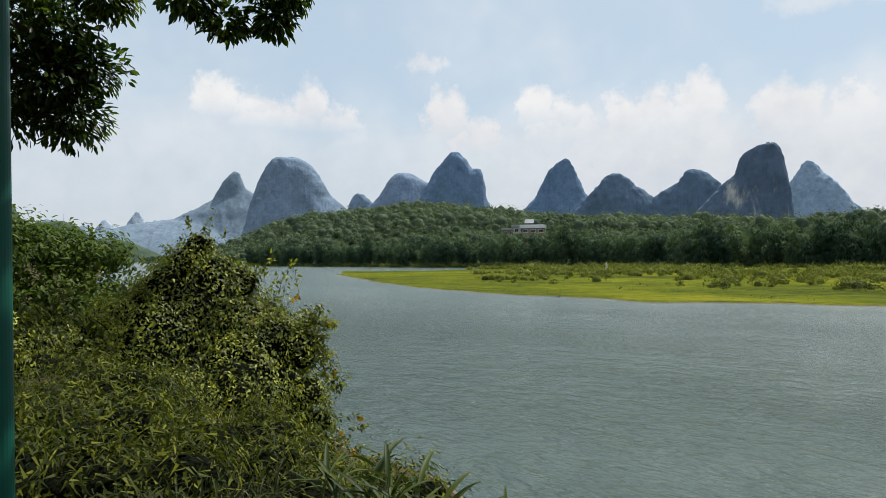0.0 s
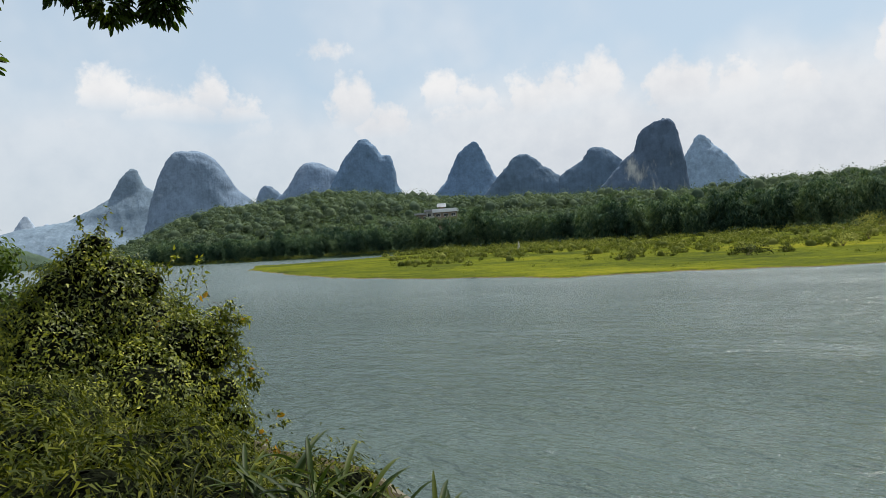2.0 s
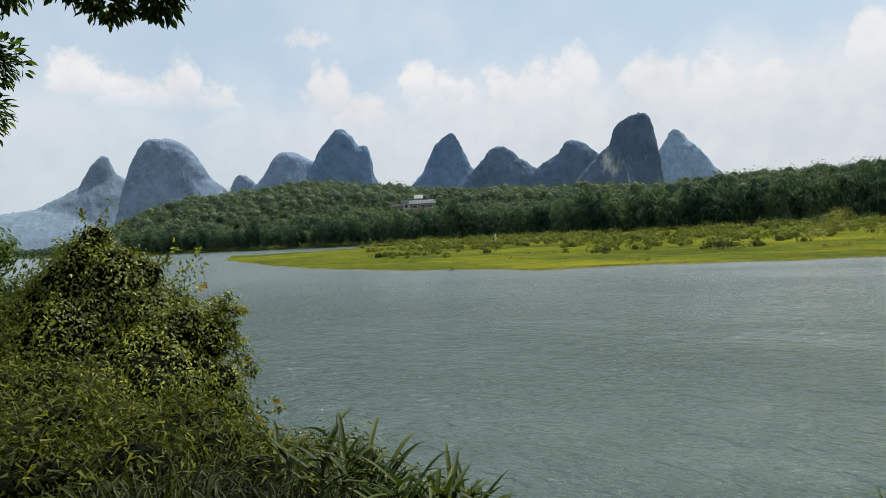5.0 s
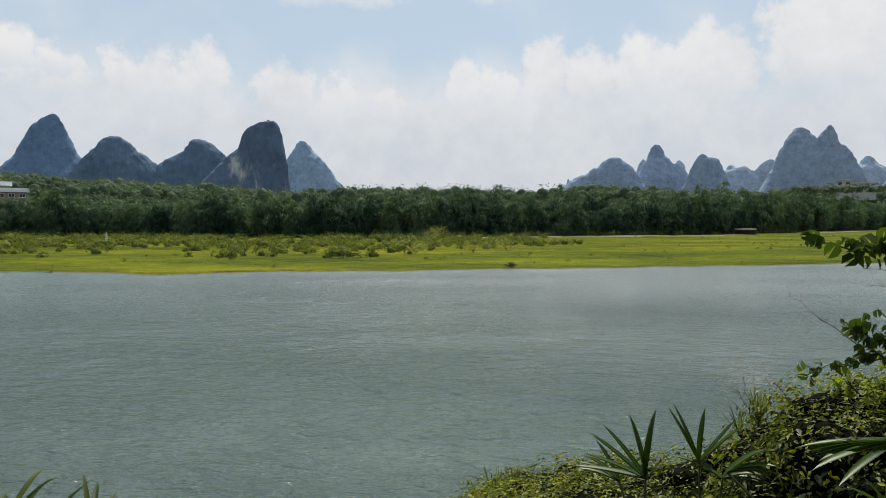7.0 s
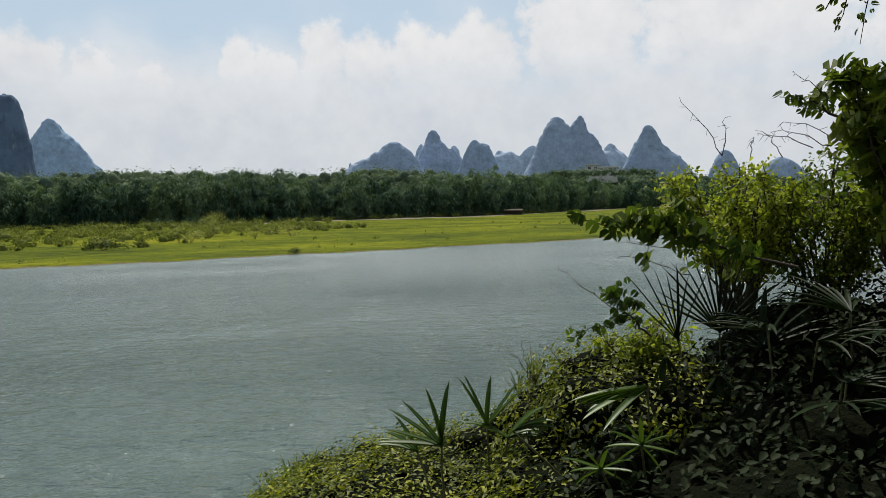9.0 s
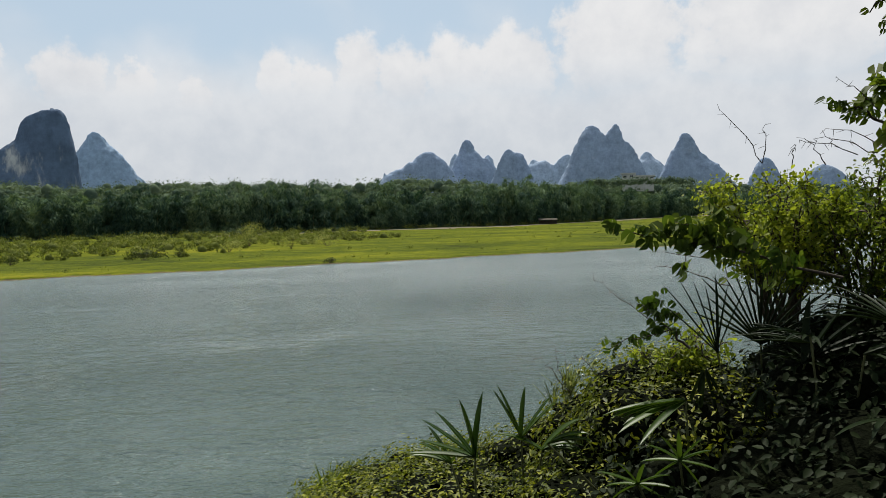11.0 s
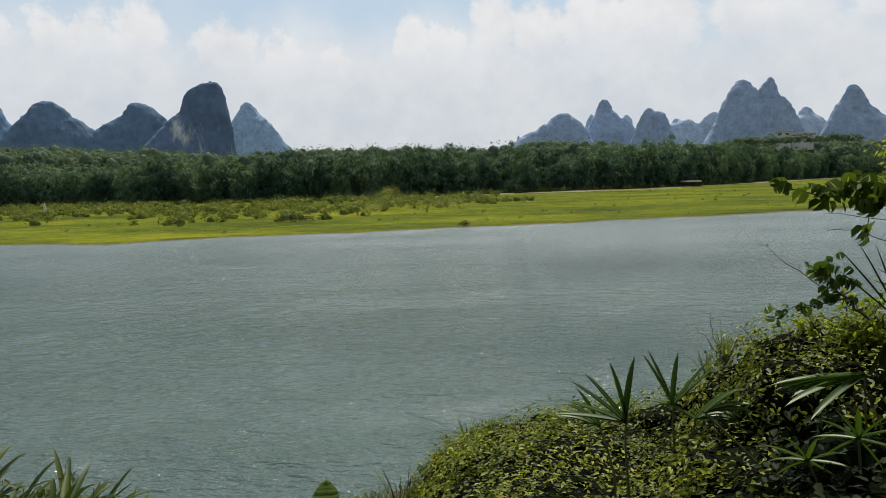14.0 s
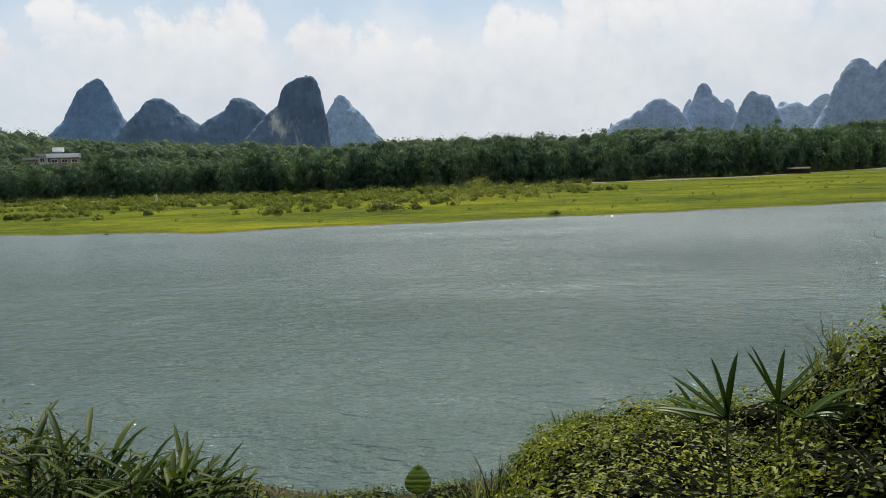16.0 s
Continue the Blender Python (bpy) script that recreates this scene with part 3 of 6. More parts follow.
HILL_WOODED = hill_material("wooded slope", (0.067, 0.099, 0.069), (0.101, 0.134, 0.101), 0.02)


def karst_hill(dist, lobes, mat, label, seed=0.0, cell=None):
    """A steep limestone tower. lobes: bearing, height in degrees above the eye, half widths in degrees to the left and
    right, and how fast each flank falls away."""
    az0 = sum(l[0] for l in lobes) / len(lobes)
    left = max(l[0] + l[2] for l in lobes) - az0
    right = az0 - min(l[0] - l[3] for l in lobes)
    m = dist * radians(1)
    nu = int(min(230, (left + right) / 0.055))
    u = np.linspace(-left * m * 1.02, right * m * 1.02, nu)
    deep = 0.42 * (left + right) * m
    v = np.linspace(-1, 1, 90)
    v = deep * (0.55 * v + 0.45 * v ** 3)
    gu, gv = np.meshgrid(u, v, indexing="xy")
    p3 = np.stack([gu, gv, 0 * gu], -1)
    wob_u = gu + 0.0006 * dist * vnoise(p3, 18.0 / dist, seed)
    wob_v = gv + 0.010 * dist * vnoise(p3, 14.0 / dist, seed + 9)
    z = np.full(gu.shape, -60.0)
    for az, el, wl, wr, pl, pr in lobes:
        h = dist * math.tan(radians(el)) + 5.5
        du = wob_u - (az0 - az) * m
        over = step(-0.35, 0.35, du / (0.5 * (wl + wr) * m))
        w = (wl + (wr - wl) * over) * m
        pw = pl + (pr - pl) * over
        depth = 0.5 * (wl + wr) * m * 0.75
        # front flattened to a steep face so the camera's side stays unlit; deeper behind
        depth = np.where(wob_v < 0, 0.55 * depth, 1.1 * depth)
        r = np.sqrt((du / w) ** 2 + (wob_v / depth) ** 2)
        r = np.maximum(np.sqrt(r * r + 0.003) - 0.03, 1e-3)
        one = h * (1 - r ** pw)
        k = dist * 0.004
        mix = np.clip(0.5 + 0.5 * (one - z) / k, 0, 1)
        z = z + (one - z) * mix + k * mix * (1 - mix) * 0.5
    q3 = np.stack([gu, gv, z], -1)
    body = step(-20, 40, z)
    warp = vnoise(q3, 60.0 / dist, seed)
    z = z + body * dist * (0.0007 * warp + 0.0009 * vnoise(q3, 170.0 / dist, seed + 4) + 0.0005 * vnoise(q3, 420.0 / dist, seed + 6) + 0.0004 * vnoise(q3, 1100.0 / dist, seed + 7))
    # ledges across the cliffs
    z = z + body * dist * 0.0002 * np.sin(z * 6.28 / (dist * 0.015) + 3.0 * warp)
    z = np.maximum(z, -20)
    gu = gu + body * dist * (0.0009 * vnoise(q3, 95.0 / dist, seed + 2) + 0.0010 * vnoise(q3, 330.0 / dist, seed + 3) + 0.0007 * vnoise(q3, 900.0 / dist, seed + 5))
    gv = gv + body * dist * (0.0016 * vnoise(q3, 80.0 / dist, seed + 8) + 0.0006 * vnoise(q3, 300.0 / dist, seed + 1) + 0.0003 * vnoise(q3, 800.0 / dist, seed + 9))
    a = radians(az0)
    fx, fy = -math.sin(a), math.cos(a)
    cx, cy = fx * dist, fy * dist
    x, y = cx + gu * fy + gv * fx, cy - gu * fx + gv * fy
    vv = np.stack([x, y, z], -1).reshape(-1, 3)
    i, j = np.meshgrid(np.arange(len(v) - 1), np.arange(nu - 1), indexing="ij")
    f = np.stack([i * nu + j, i * nu + j + 1, (i + 1) * nu + j + 1, (i + 1) * nu + j], -1).reshape(-1, 4)
    keep = (vv[f][:, :, 2].max(1) > -15)
    me = mesh_of("karst_hill", vv, f[keep], mat, True)
    return tagged(new("karst_hill", me), label, "hill", group="karst hills")


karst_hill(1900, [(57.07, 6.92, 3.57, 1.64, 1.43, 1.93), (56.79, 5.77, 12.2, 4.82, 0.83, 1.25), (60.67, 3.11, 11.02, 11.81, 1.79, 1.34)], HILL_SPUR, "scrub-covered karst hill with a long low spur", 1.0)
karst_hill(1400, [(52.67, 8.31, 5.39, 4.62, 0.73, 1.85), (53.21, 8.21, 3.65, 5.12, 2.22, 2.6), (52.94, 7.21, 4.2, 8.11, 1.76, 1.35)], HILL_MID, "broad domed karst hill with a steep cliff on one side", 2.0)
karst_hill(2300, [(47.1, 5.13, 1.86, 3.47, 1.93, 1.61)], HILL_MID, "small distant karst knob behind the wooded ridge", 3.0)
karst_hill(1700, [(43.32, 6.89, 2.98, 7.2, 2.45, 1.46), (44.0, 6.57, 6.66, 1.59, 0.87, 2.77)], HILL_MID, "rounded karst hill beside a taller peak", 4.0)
karst_hill(1400, [(38.93, 8.65, 4.66, 4.2, 1.46, 1.5), (40.22, 7.44, 4.41, 0.6, 1.1, 2.91), (37.13, 7.16, 4.95, 1.08, 2.76, 1.67), (38.4, 6.56, 0.6, 2.85, 2.04, 2.42)], HILL_HAZE_BLUE, "dark karst peak with a rounded top and a sheer shoulder", 5.0)
karst_hill(1500, [(29.75, 7.73, 3.24, 2.88, 1.89, 1.48), (30.55, 7.17, 3.62, 3.02, 1.3, 2.44), (29.97, 6.37, 6.15, 6.32, 1.26, 1.06)], HILL_HAZE_BLUE, "dark cone-shaped karst peak", 6.0)
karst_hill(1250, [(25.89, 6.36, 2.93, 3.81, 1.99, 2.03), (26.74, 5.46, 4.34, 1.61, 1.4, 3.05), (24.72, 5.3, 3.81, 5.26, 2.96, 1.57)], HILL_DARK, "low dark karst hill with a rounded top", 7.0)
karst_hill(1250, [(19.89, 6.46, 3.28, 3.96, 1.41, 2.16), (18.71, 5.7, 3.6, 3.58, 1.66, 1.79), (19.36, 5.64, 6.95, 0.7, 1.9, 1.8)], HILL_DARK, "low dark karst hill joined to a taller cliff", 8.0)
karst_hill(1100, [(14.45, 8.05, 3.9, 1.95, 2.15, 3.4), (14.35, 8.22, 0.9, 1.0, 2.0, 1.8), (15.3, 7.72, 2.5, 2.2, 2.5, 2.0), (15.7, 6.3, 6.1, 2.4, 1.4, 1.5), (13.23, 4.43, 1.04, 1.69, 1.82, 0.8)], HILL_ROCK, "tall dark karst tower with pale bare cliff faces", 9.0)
karst_hill(1900, [(11.7, 6.51, 2.64, 2.63, 1.44, 1.83), (11.67, 5.92, 3.67, 4.24, 1.53, 1.82), (9.12, 3.43, 1.29, 2.68, 2.01, 1.35)], HILL_HAZE, "cone-shaped karst hill in haze-tinted blue", 10.0)
karst_hill(2300, [(-14.08, 5.09, 3.63, 3.1, 1.67, 1.84), (-14.52, 4.98, 3.06, 3.16, 0.84, 1.62), (-12.64, 4.24, 2.36, 2.69, 1.72, 2.36), (-11.94, 3.74, 4.04, 3.72, 1.72, 1.6)], HILL_PALE, "haze-tinted low karst hill", 11.0)
karst_hill(2350, [(-17.38, 6.12, 1.67, 1.61, 1.86, 2.02), (-17.39, 5.53, 2.33, 3.68, 1.89, 1.55), (-18.55, 4.57, 3.23, 2.44, 0.7, 2.31)], HILL_PALE, "haze-tinted karst hill with a pointed summit", 12.0)
karst_hill(2600, [(-16.35, 5.0, 1.1, 1.3, 1.6, 1.7), (-19.2, 4.8, 1.6, 1.5, 1.7, 1.5), (-10.4, 3.45, 1.0, 0.7, 1.3, 1.6)], HILL_FARTHEST, "haze-tinted karst knobs behind a pointed hill", 18.5)
karst_hill(2100, [(-20.81, 5.11, 2.26, 2.24, 1.4, 1.93), (-21.59, 4.9, 1.8, 1.74, 3.68, 2.06), (-22.09, 4.22, 1.94, 1.56, 2.28, 1.54)], HILL_PALE, "haze-tinted flat-topped karst hill", 13.0)
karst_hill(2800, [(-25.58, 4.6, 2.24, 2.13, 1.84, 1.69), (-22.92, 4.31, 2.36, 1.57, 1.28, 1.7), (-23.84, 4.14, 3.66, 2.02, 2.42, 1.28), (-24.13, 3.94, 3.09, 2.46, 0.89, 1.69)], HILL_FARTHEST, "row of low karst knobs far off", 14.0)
karst_hill(2800, [(-31.9, 4.59, 1.7, 1.97, 1.6, 1.7), (-32.15, 4.01, 1.93, 3.55, 3.62, 1.61)], HILL_FARTHEST, "small haze-tinted karst knob between two hills", 14.5)
karst_hill(2000, [(-29.6, 7.11, 3.76, 2.9, 1.21, 0.92), (-27.6, 6.91, 2.55, 3.93, 1.86, 1.56), (-26.64, 5.69, 3.15, 3.47, 0.85, 2.08), (-30.13, 5.62, 1.23, 2.63, 2.32, 1.72)], HILL_PALE, "haze-tinted karst hill with two summits", 15.0)
karst_hill(2100, [(-34.89, 5.92, 1.54, 2.1, 1.98, 1.89), (-34.63, 5.2, 2.47, 3.84, 1.56, 1.36), (-35.01, 4.8, 0.87, 4.84, 0.87, 1.45), (-36.6, 3.72, 2.11, 2.8, 1.78, 1.63)], HILL_PALE, "haze-tinted karst hill with a blunt summit", 16.0)
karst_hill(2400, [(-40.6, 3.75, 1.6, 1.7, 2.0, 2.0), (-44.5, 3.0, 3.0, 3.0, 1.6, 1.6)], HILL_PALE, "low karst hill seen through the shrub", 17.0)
karst_hill(3900, [(64.32, 3.62, 1.9, 1.9, 1.3, 1.25), (66.58, 3.08, 1.7, 1.9, 1.3, 1.3), (67.9, 2.7, 1.5, 1.5, 1.6, 1.6), (70.28, 3.03, 1.5, 1.4, 1.5, 1.6), (63.0, 3.05, 1.0, 1.0, 1.5, 1.5)], HILL_FARTHEST, "haze-tinted pointed hills at the end of the valley", 18.0)
karst_hill(1100, [(69.6, 2.86, 6.0, 3.6, 2.0, 1.7), (66.4, 1.6, 3.0, 4.6, 1.7, 1.4)], HILL_WOODED, "low wooded hill beyond the river bend", 19.0)
karst_hill(500, [(75.0, 6.2, 6.0, 4.2, 2.0, 2.0)], HILL_WOODED, "steep wooded hill above the near bank", 20.0)

# ---- woods ----
def crowns(points, radius, leaves_each, leaf, tall=1.1):
    """Tree crowns as uneven heaps of leaf sprays, all in one go."""
    n = len(points)
    k = leaves_each
    d = unit(rng.normal(size=(n, k, 3)))
    d[..., 2] = np.abs(d[..., 2]) * 1.2 - 0.35
    d = unit(d)
    lump = 1 + 0.16 * np.sin(d[..., 0] * 4 + np.arange(n)[:, None]) * np.sin(d[..., 1] * 5 + 2 * np.arange(n)[:, None])
    rad = radius[:, None] * lump * rng.uniform(0.68, 0.88, (n, k))
    p = points[:, None] + d * rad[..., None] * np.array([1, 1, tall])
    nrm = unit(d + np.array([0, 0, 0.5]) + rng.normal(0, 0.5, d.shape)).reshape(-1, 3)
    ax = unit(np.cross(nrm, rng.normal(size=nrm.shape)))
    return leaf_arrays(DIAMOND, p.reshape(-1, 3), ax, nrm, rng.uniform(0.7, 1.3, n * k) * np.repeat(leaf, k))


def cores(points, radius):
    """The solid middle of each crown: an uneven low-poly dome."""
    n, k = len(points), 7
    rings = [(-0.35, 0.85), (0.25, 0.95), (0.72, 0.62)]
    a = np.linspace(0, 2 * np.pi, k, endpoint=False)
    v = np.stack([np.stack([np.cos(a + i * 0.4) * w, np.sin(a + i * 0.4) * w, 0 * a + h], -1) for i, (h, w) in enumerate(rings)]).reshape(-1, 3)
    v = np.concatenate([v, [[0, 0, 1.0]]])
    f = [(i * k + j, i * k + (j + 1) % k, (i + 1) * k + (j + 1) % k, (i + 1) * k + j) for i in range(2) for j in range(k)]
    f += [(2 * k + j, 2 * k + (j + 1) % k, 3 * k, 3 * k) for j in range(k)]
    tri = []
    for q in f:
        tri.append((q[0], q[1], q[2]))
        if q[2] != q[3]:
            tri.append((q[0], q[2], q[3]))
    tri = np.array(tri)
    p = points[:, None] + v[None] * (radius * 0.56)[:, None, None] * rng.uniform(0.85, 1.1, (n, len(v), 1))
    return p.reshape(-1, 3), (tri[None] + (np.arange(n) * len(v))[:, None, None]).reshape(-1, 3)


def build_woodland():
    """Trees of the ridge behind the bamboo."""
    n = 8600
    az = rng.uniform(-58, 61, n)
    t = rng.uniform(0, 1, n) ** 0.8
    dist = np.empty(n)
    for i in range(n):
        ds = np.arange(150, 1000, 4.0)
        xs, ys = -math.sin(radians(az[i])) * ds, math.cos(radians(az[i])) * ds
        on = np.nonzero(ys - belt(xs) > 12)[0]
        d0 = ds[on[0]] if len(on) else 1000
        dist[i] = d0 + t[i] * max(10, max(600, d0 + 230) - d0)
    x, y = -np.sin(np.radians(az)) * dist, np.cos(np.radians(az)) * dist
    z = land(x, y)
    r = rng.uniform(2.0, 4.1, n) * (0.8 + 0.5 * (dist > 420)) * np.where(rng.uniform(size=n) < 0.12, 1.5, 1.0)
    low = np.where(az < 20, 0.9, 0.6)
    near_house = (np.abs(az - 33.2) < 2.6) & (dist > 285) & (dist < 350)
    keep = ~near_house
    hx = np.concatenate([rng.uniform(30.4, 36.4, 60), rng.uniform(-35.5, -27.0, 70)])
    hd = np.concatenate([rng.uniform(296, 318, 60), rng.uniform(440, 468, 70)])
    x = np.concatenate([x[keep], -np.sin(np.radians(hx)) * hd])
    y = np.concatenate([y[keep], np.cos(np.radians(hx)) * hd])
    z = np.concatenate([z[keep], rng.uniform(9.5, 11.5, 60), rng.uniform(21.0, 23.0, 70)])
    r, low = np.concatenate([r[keep], rng.uniform(2.2, 3.2, 130)]), np.concatenate([low[keep], np.full(130, 0.3)])
    at = np.stack([x, y, z + r * low], -1)
    v, f = joined([crowns(at, r, 40, np.minimum(r * 0.42, 1.4)), cores(at, r)])
    tagged(new("woodland", mesh_of("woodland", v, f, WOOD)), "dense green broadleaf trees covering the ridge", "trees", kind="stuff")
    # woods on the low hill by the river bend
    n = 700
    az = rng.uniform(58, 76, n)
    dist = rng.uniform(600, 1000, n)
    x, y = -np.sin(np.radians(az)) * dist, np.cos(np.radians(az)) * dist
    z = land(x, y)
    ok = z > 0.5
    r = rng.uniform(3, 6, n)[ok]
    v, f = crowns(np.stack([x, y, z + 2.0], -1)[ok], r, 40, r * 0.38)
    tagged(new("riverside_woods", mesh_of("riverside_woods", v, f, WOOD)), "haze-tinted far woods along the river bend", "trees", kind="stuff")


def bamboo_meshes(seed, height, culms):
    """Culms and leaves of a bamboo clump about its own foot."""
    g = np.random.default_rng(seed)
    stems, tips = [], []
    P, A, N, S = [], [], [], []
    for _ in range(culms):
        ang, lean = g.uniform(0, 2 * np.pi), g.uniform(0.08, 0.34)
        foot = np.array([math.cos(ang), math.sin(ang), 0]) * g.uniform(0.3, 2.3)
        h = height * g.uniform(0.55, 1.08)
        t = np.linspace(0, 1, 10)
        out = np.array([math.cos(ang), math.sin(ang), 0])
        pts = foot + out * (lean * h * t ** 2.4)[:, None] + np.array([0, 0, 1.0]) * (h * (t - 0.24 * t ** 4))[:, None]
        stems.append(tube(pts[::3], 0.06, 0.02, 4))
        # a drooping plume round the upper part of the culm
        tufts, m = 13, 38
        s = np.linspace(0.08, 1.0, tufts) ** 0.8 + g.normal(0, 0.02, tufts)
        base = np.stack([np.interp(s, t, pts[:, i]) for i in range(3)], -1)
        wide = (0.16 + 1.2 * np.sin(np.pi * np.clip(s, 0, 1)) ** 0.7) * g.uniform(0.55, 1.45, tufts)
        way = unit(g.normal(size=(tufts, 3)) * np.array([1, 1, 0.4]))
        mid = base + way * (wide * g.uniform(0.5, 1.1, tufts))[:, None]
        ball = unit(g.normal(size=(tufts, m, 3)))
        P.append((mid[:, None] + ball * (g.uniform(0.6, 0.95, (tufts, m)) * (0.35 + 0.75 * wide)[:, None])[..., None] * np.array([1, 1, 0.8])).reshape(-1, 3))
        A.append((ball * 0.35 + way[:, None] * 0.6 + np.array([0, 0, -0.75]) + g.normal(0, 0.2, ball.shape)).reshape(-1, 3))
        N.append((ball * 1.3 + way[:, None] * 0.3 + np.array([0, 0, 0.3]) + g.normal(0, 0.15, ball.shape)).reshape(-1, 3))
        S.append(g.uniform(0.5, 1.0, tufts * m) * np.repeat(0.5 + 0.5 * wide, m))
    P, A, N, S = np.concatenate(P), np.concatenate(A), np.concatenate(N), np.concatenate(S)
    P[:, 2] = np.maximum(P[:, 2], 0.3)
    v, f = leaf_arrays(SLIP, P, A, N, S)
    return mesh_of("stem_cluster", *joined(stems), CULM, True), mesh_of("foliage", v, f, BAMBOO)


def build_bamboo():
    kinds = [bamboo_meshes(40 + i, h, c) for i, (h, c) in enumerate([(15.0, 8), (12.5, 8), (16.5, 9), (10.5, 8), (14.5, 8), (12.0, 9)])]
    ranks = []
    xs = -360.0
    while xs < 430:
        slope = (belt(xs + 1) - belt(xs - 1)) / 2
        gap = 3.5 if -150 < xs < 130 else 4.6
        ranks.append((xs, 0))
        if rng.uniform() < 0.28:
            ranks.append((xs + rng.uniform(-1.5, 1.5), 1))
        xs += gap / math.hypot(1, slope) * rng.uniform(0.75, 1.25)
    made = {}
    for x, row in ranks[:298]:
        y = float(belt(x)) + (rng.uniform(0.5, 4.5) if row == 0 else rng.uniform(6, 13))
        k = int(rng.integers(len(kinds)))
        z = float(land(np.array([x]), np.array([y]))[0])
        grow = rng.uniform(0.72, 1.2) * (1.08 if row else 1.0)
        if x < -140:
            grow *= 0.95
        grow *= 1.0 + 0.16 * step(20, 90, x)
        m = pose(x, y, z - 0.15, 0, 0, rng.uniform(0, 360))
        if k not in made:
            e = thing("bamboo_clump", (0, 0, 0), "tall clump of feathery green bamboo on the far bank", "bamboo", "bamboo belt")
            tagged(part("stem_mass", kinds[k][0], e), kind="stuff")
            tagged(part("foliage", kinds[k][1], e), kind="stuff")
            e.matrix_basis = m
            e.scale = (grow, grow, grow)
            made[k] = e
        else:
            made[k].scale = (grow, grow, grow)
            c = copy_thing(made[k], m)


build_woodland()
build_bamboo()

# ---- the meadow spit ----
def ground_z(x, y):
    return float(land(np.array([float(x)]), np.array([float(y)]))[0])


def shrub_leaves(cx, cy, cz, rx, rz, count, leaf, template=DIAMOND):
    lobes = [(cx + rng.normal(0, rx * 0.45), cy + rng.normal(0, rx * 0.45), cz + rz * rng.uniform(0.2, 0.62), rx * rng.uniform(0.45, 0.7), rx * rng.uniform(0.45, 0.7), rz * rng.uniform(0.4, 0.6)) for _ in range(5)]
    p, n = skin(lobes, count, 0.12 * rx, -0.4, 0.25, 2.0)
    ax = unit(np.cross(n, rng.normal(size=n.shape)) + n * 0.5)
    return leaf_arrays(template, p, ax, unit(n + np.array([0, 0, 0.3])), rng.uniform(0.6, 1.3, len(p)) * leaf)


def meadow_shrub(x, y, r, h, mat, label, leaves_n=420):
    z = ground_z(x, y)
    e = thing("meadow_shrub", (x, y, z), label, "shrub", "shrubs on the meadow")
    stems = [tube(bent((0, 0, -0.1), (rng.normal(0, r * 0.4), rng.normal(0, r * 0.4), h * rng.uniform(0.5, 0.85)), 0, 5, 0.03), 0.03, 0.008, 4) for _ in range(7)]
    part("branches", mesh_of("branches", *joined(stems), TWIG, True), e)
    v, f = shrub_leaves(0, 0, 0, r, h, leaves_n, 0.2 if r > 1 else 0.14)
    part("foliage", mesh_of("foliage", v, f, mat), e)


meadow_shrub(-1.8, 118.5, 2.3, 3.5, PALE_SCRUB, "big pale olive shrub standing on the meadow", 1500)
meadow_shrub(-14.6, 93.5, 1.9, 1.3, DULL, "wide low dark shrub on the meadow", 700)
meadow_shrub(-10.4, 97.5, 0.7, 1.1, DULL, "small dark shrub on open grass", 300)
meadow_shrub(7.6, 78.6, 0.6, 0.55, DULL, "dark grass tuft at the water's edge", 300)
meadow_shrub(-29.0, 91.0, 0.6, 0.8, DULL, "small dark shrub on open grass", 260)
meadow_shrub(-43.0, 72.6, 0.5, 0.4, DULL, "dark grass tuft at the water's edge", 220)
meadow_shrub(4.6, 108.0, 1.3, 2.2, PALE_SCRUB, "twiggy pale shrub on the meadow", 420)
meadow_shrub(10.5, 112.0, 2.4, 1.9, PALE_SCRUB, "straggling pale shrub on the meadow", 700)
meadow_shrub(-4.5, 104.0, 1.5, 1.5, PALE_SCRUB, "olive shrub on the meadow", 500)


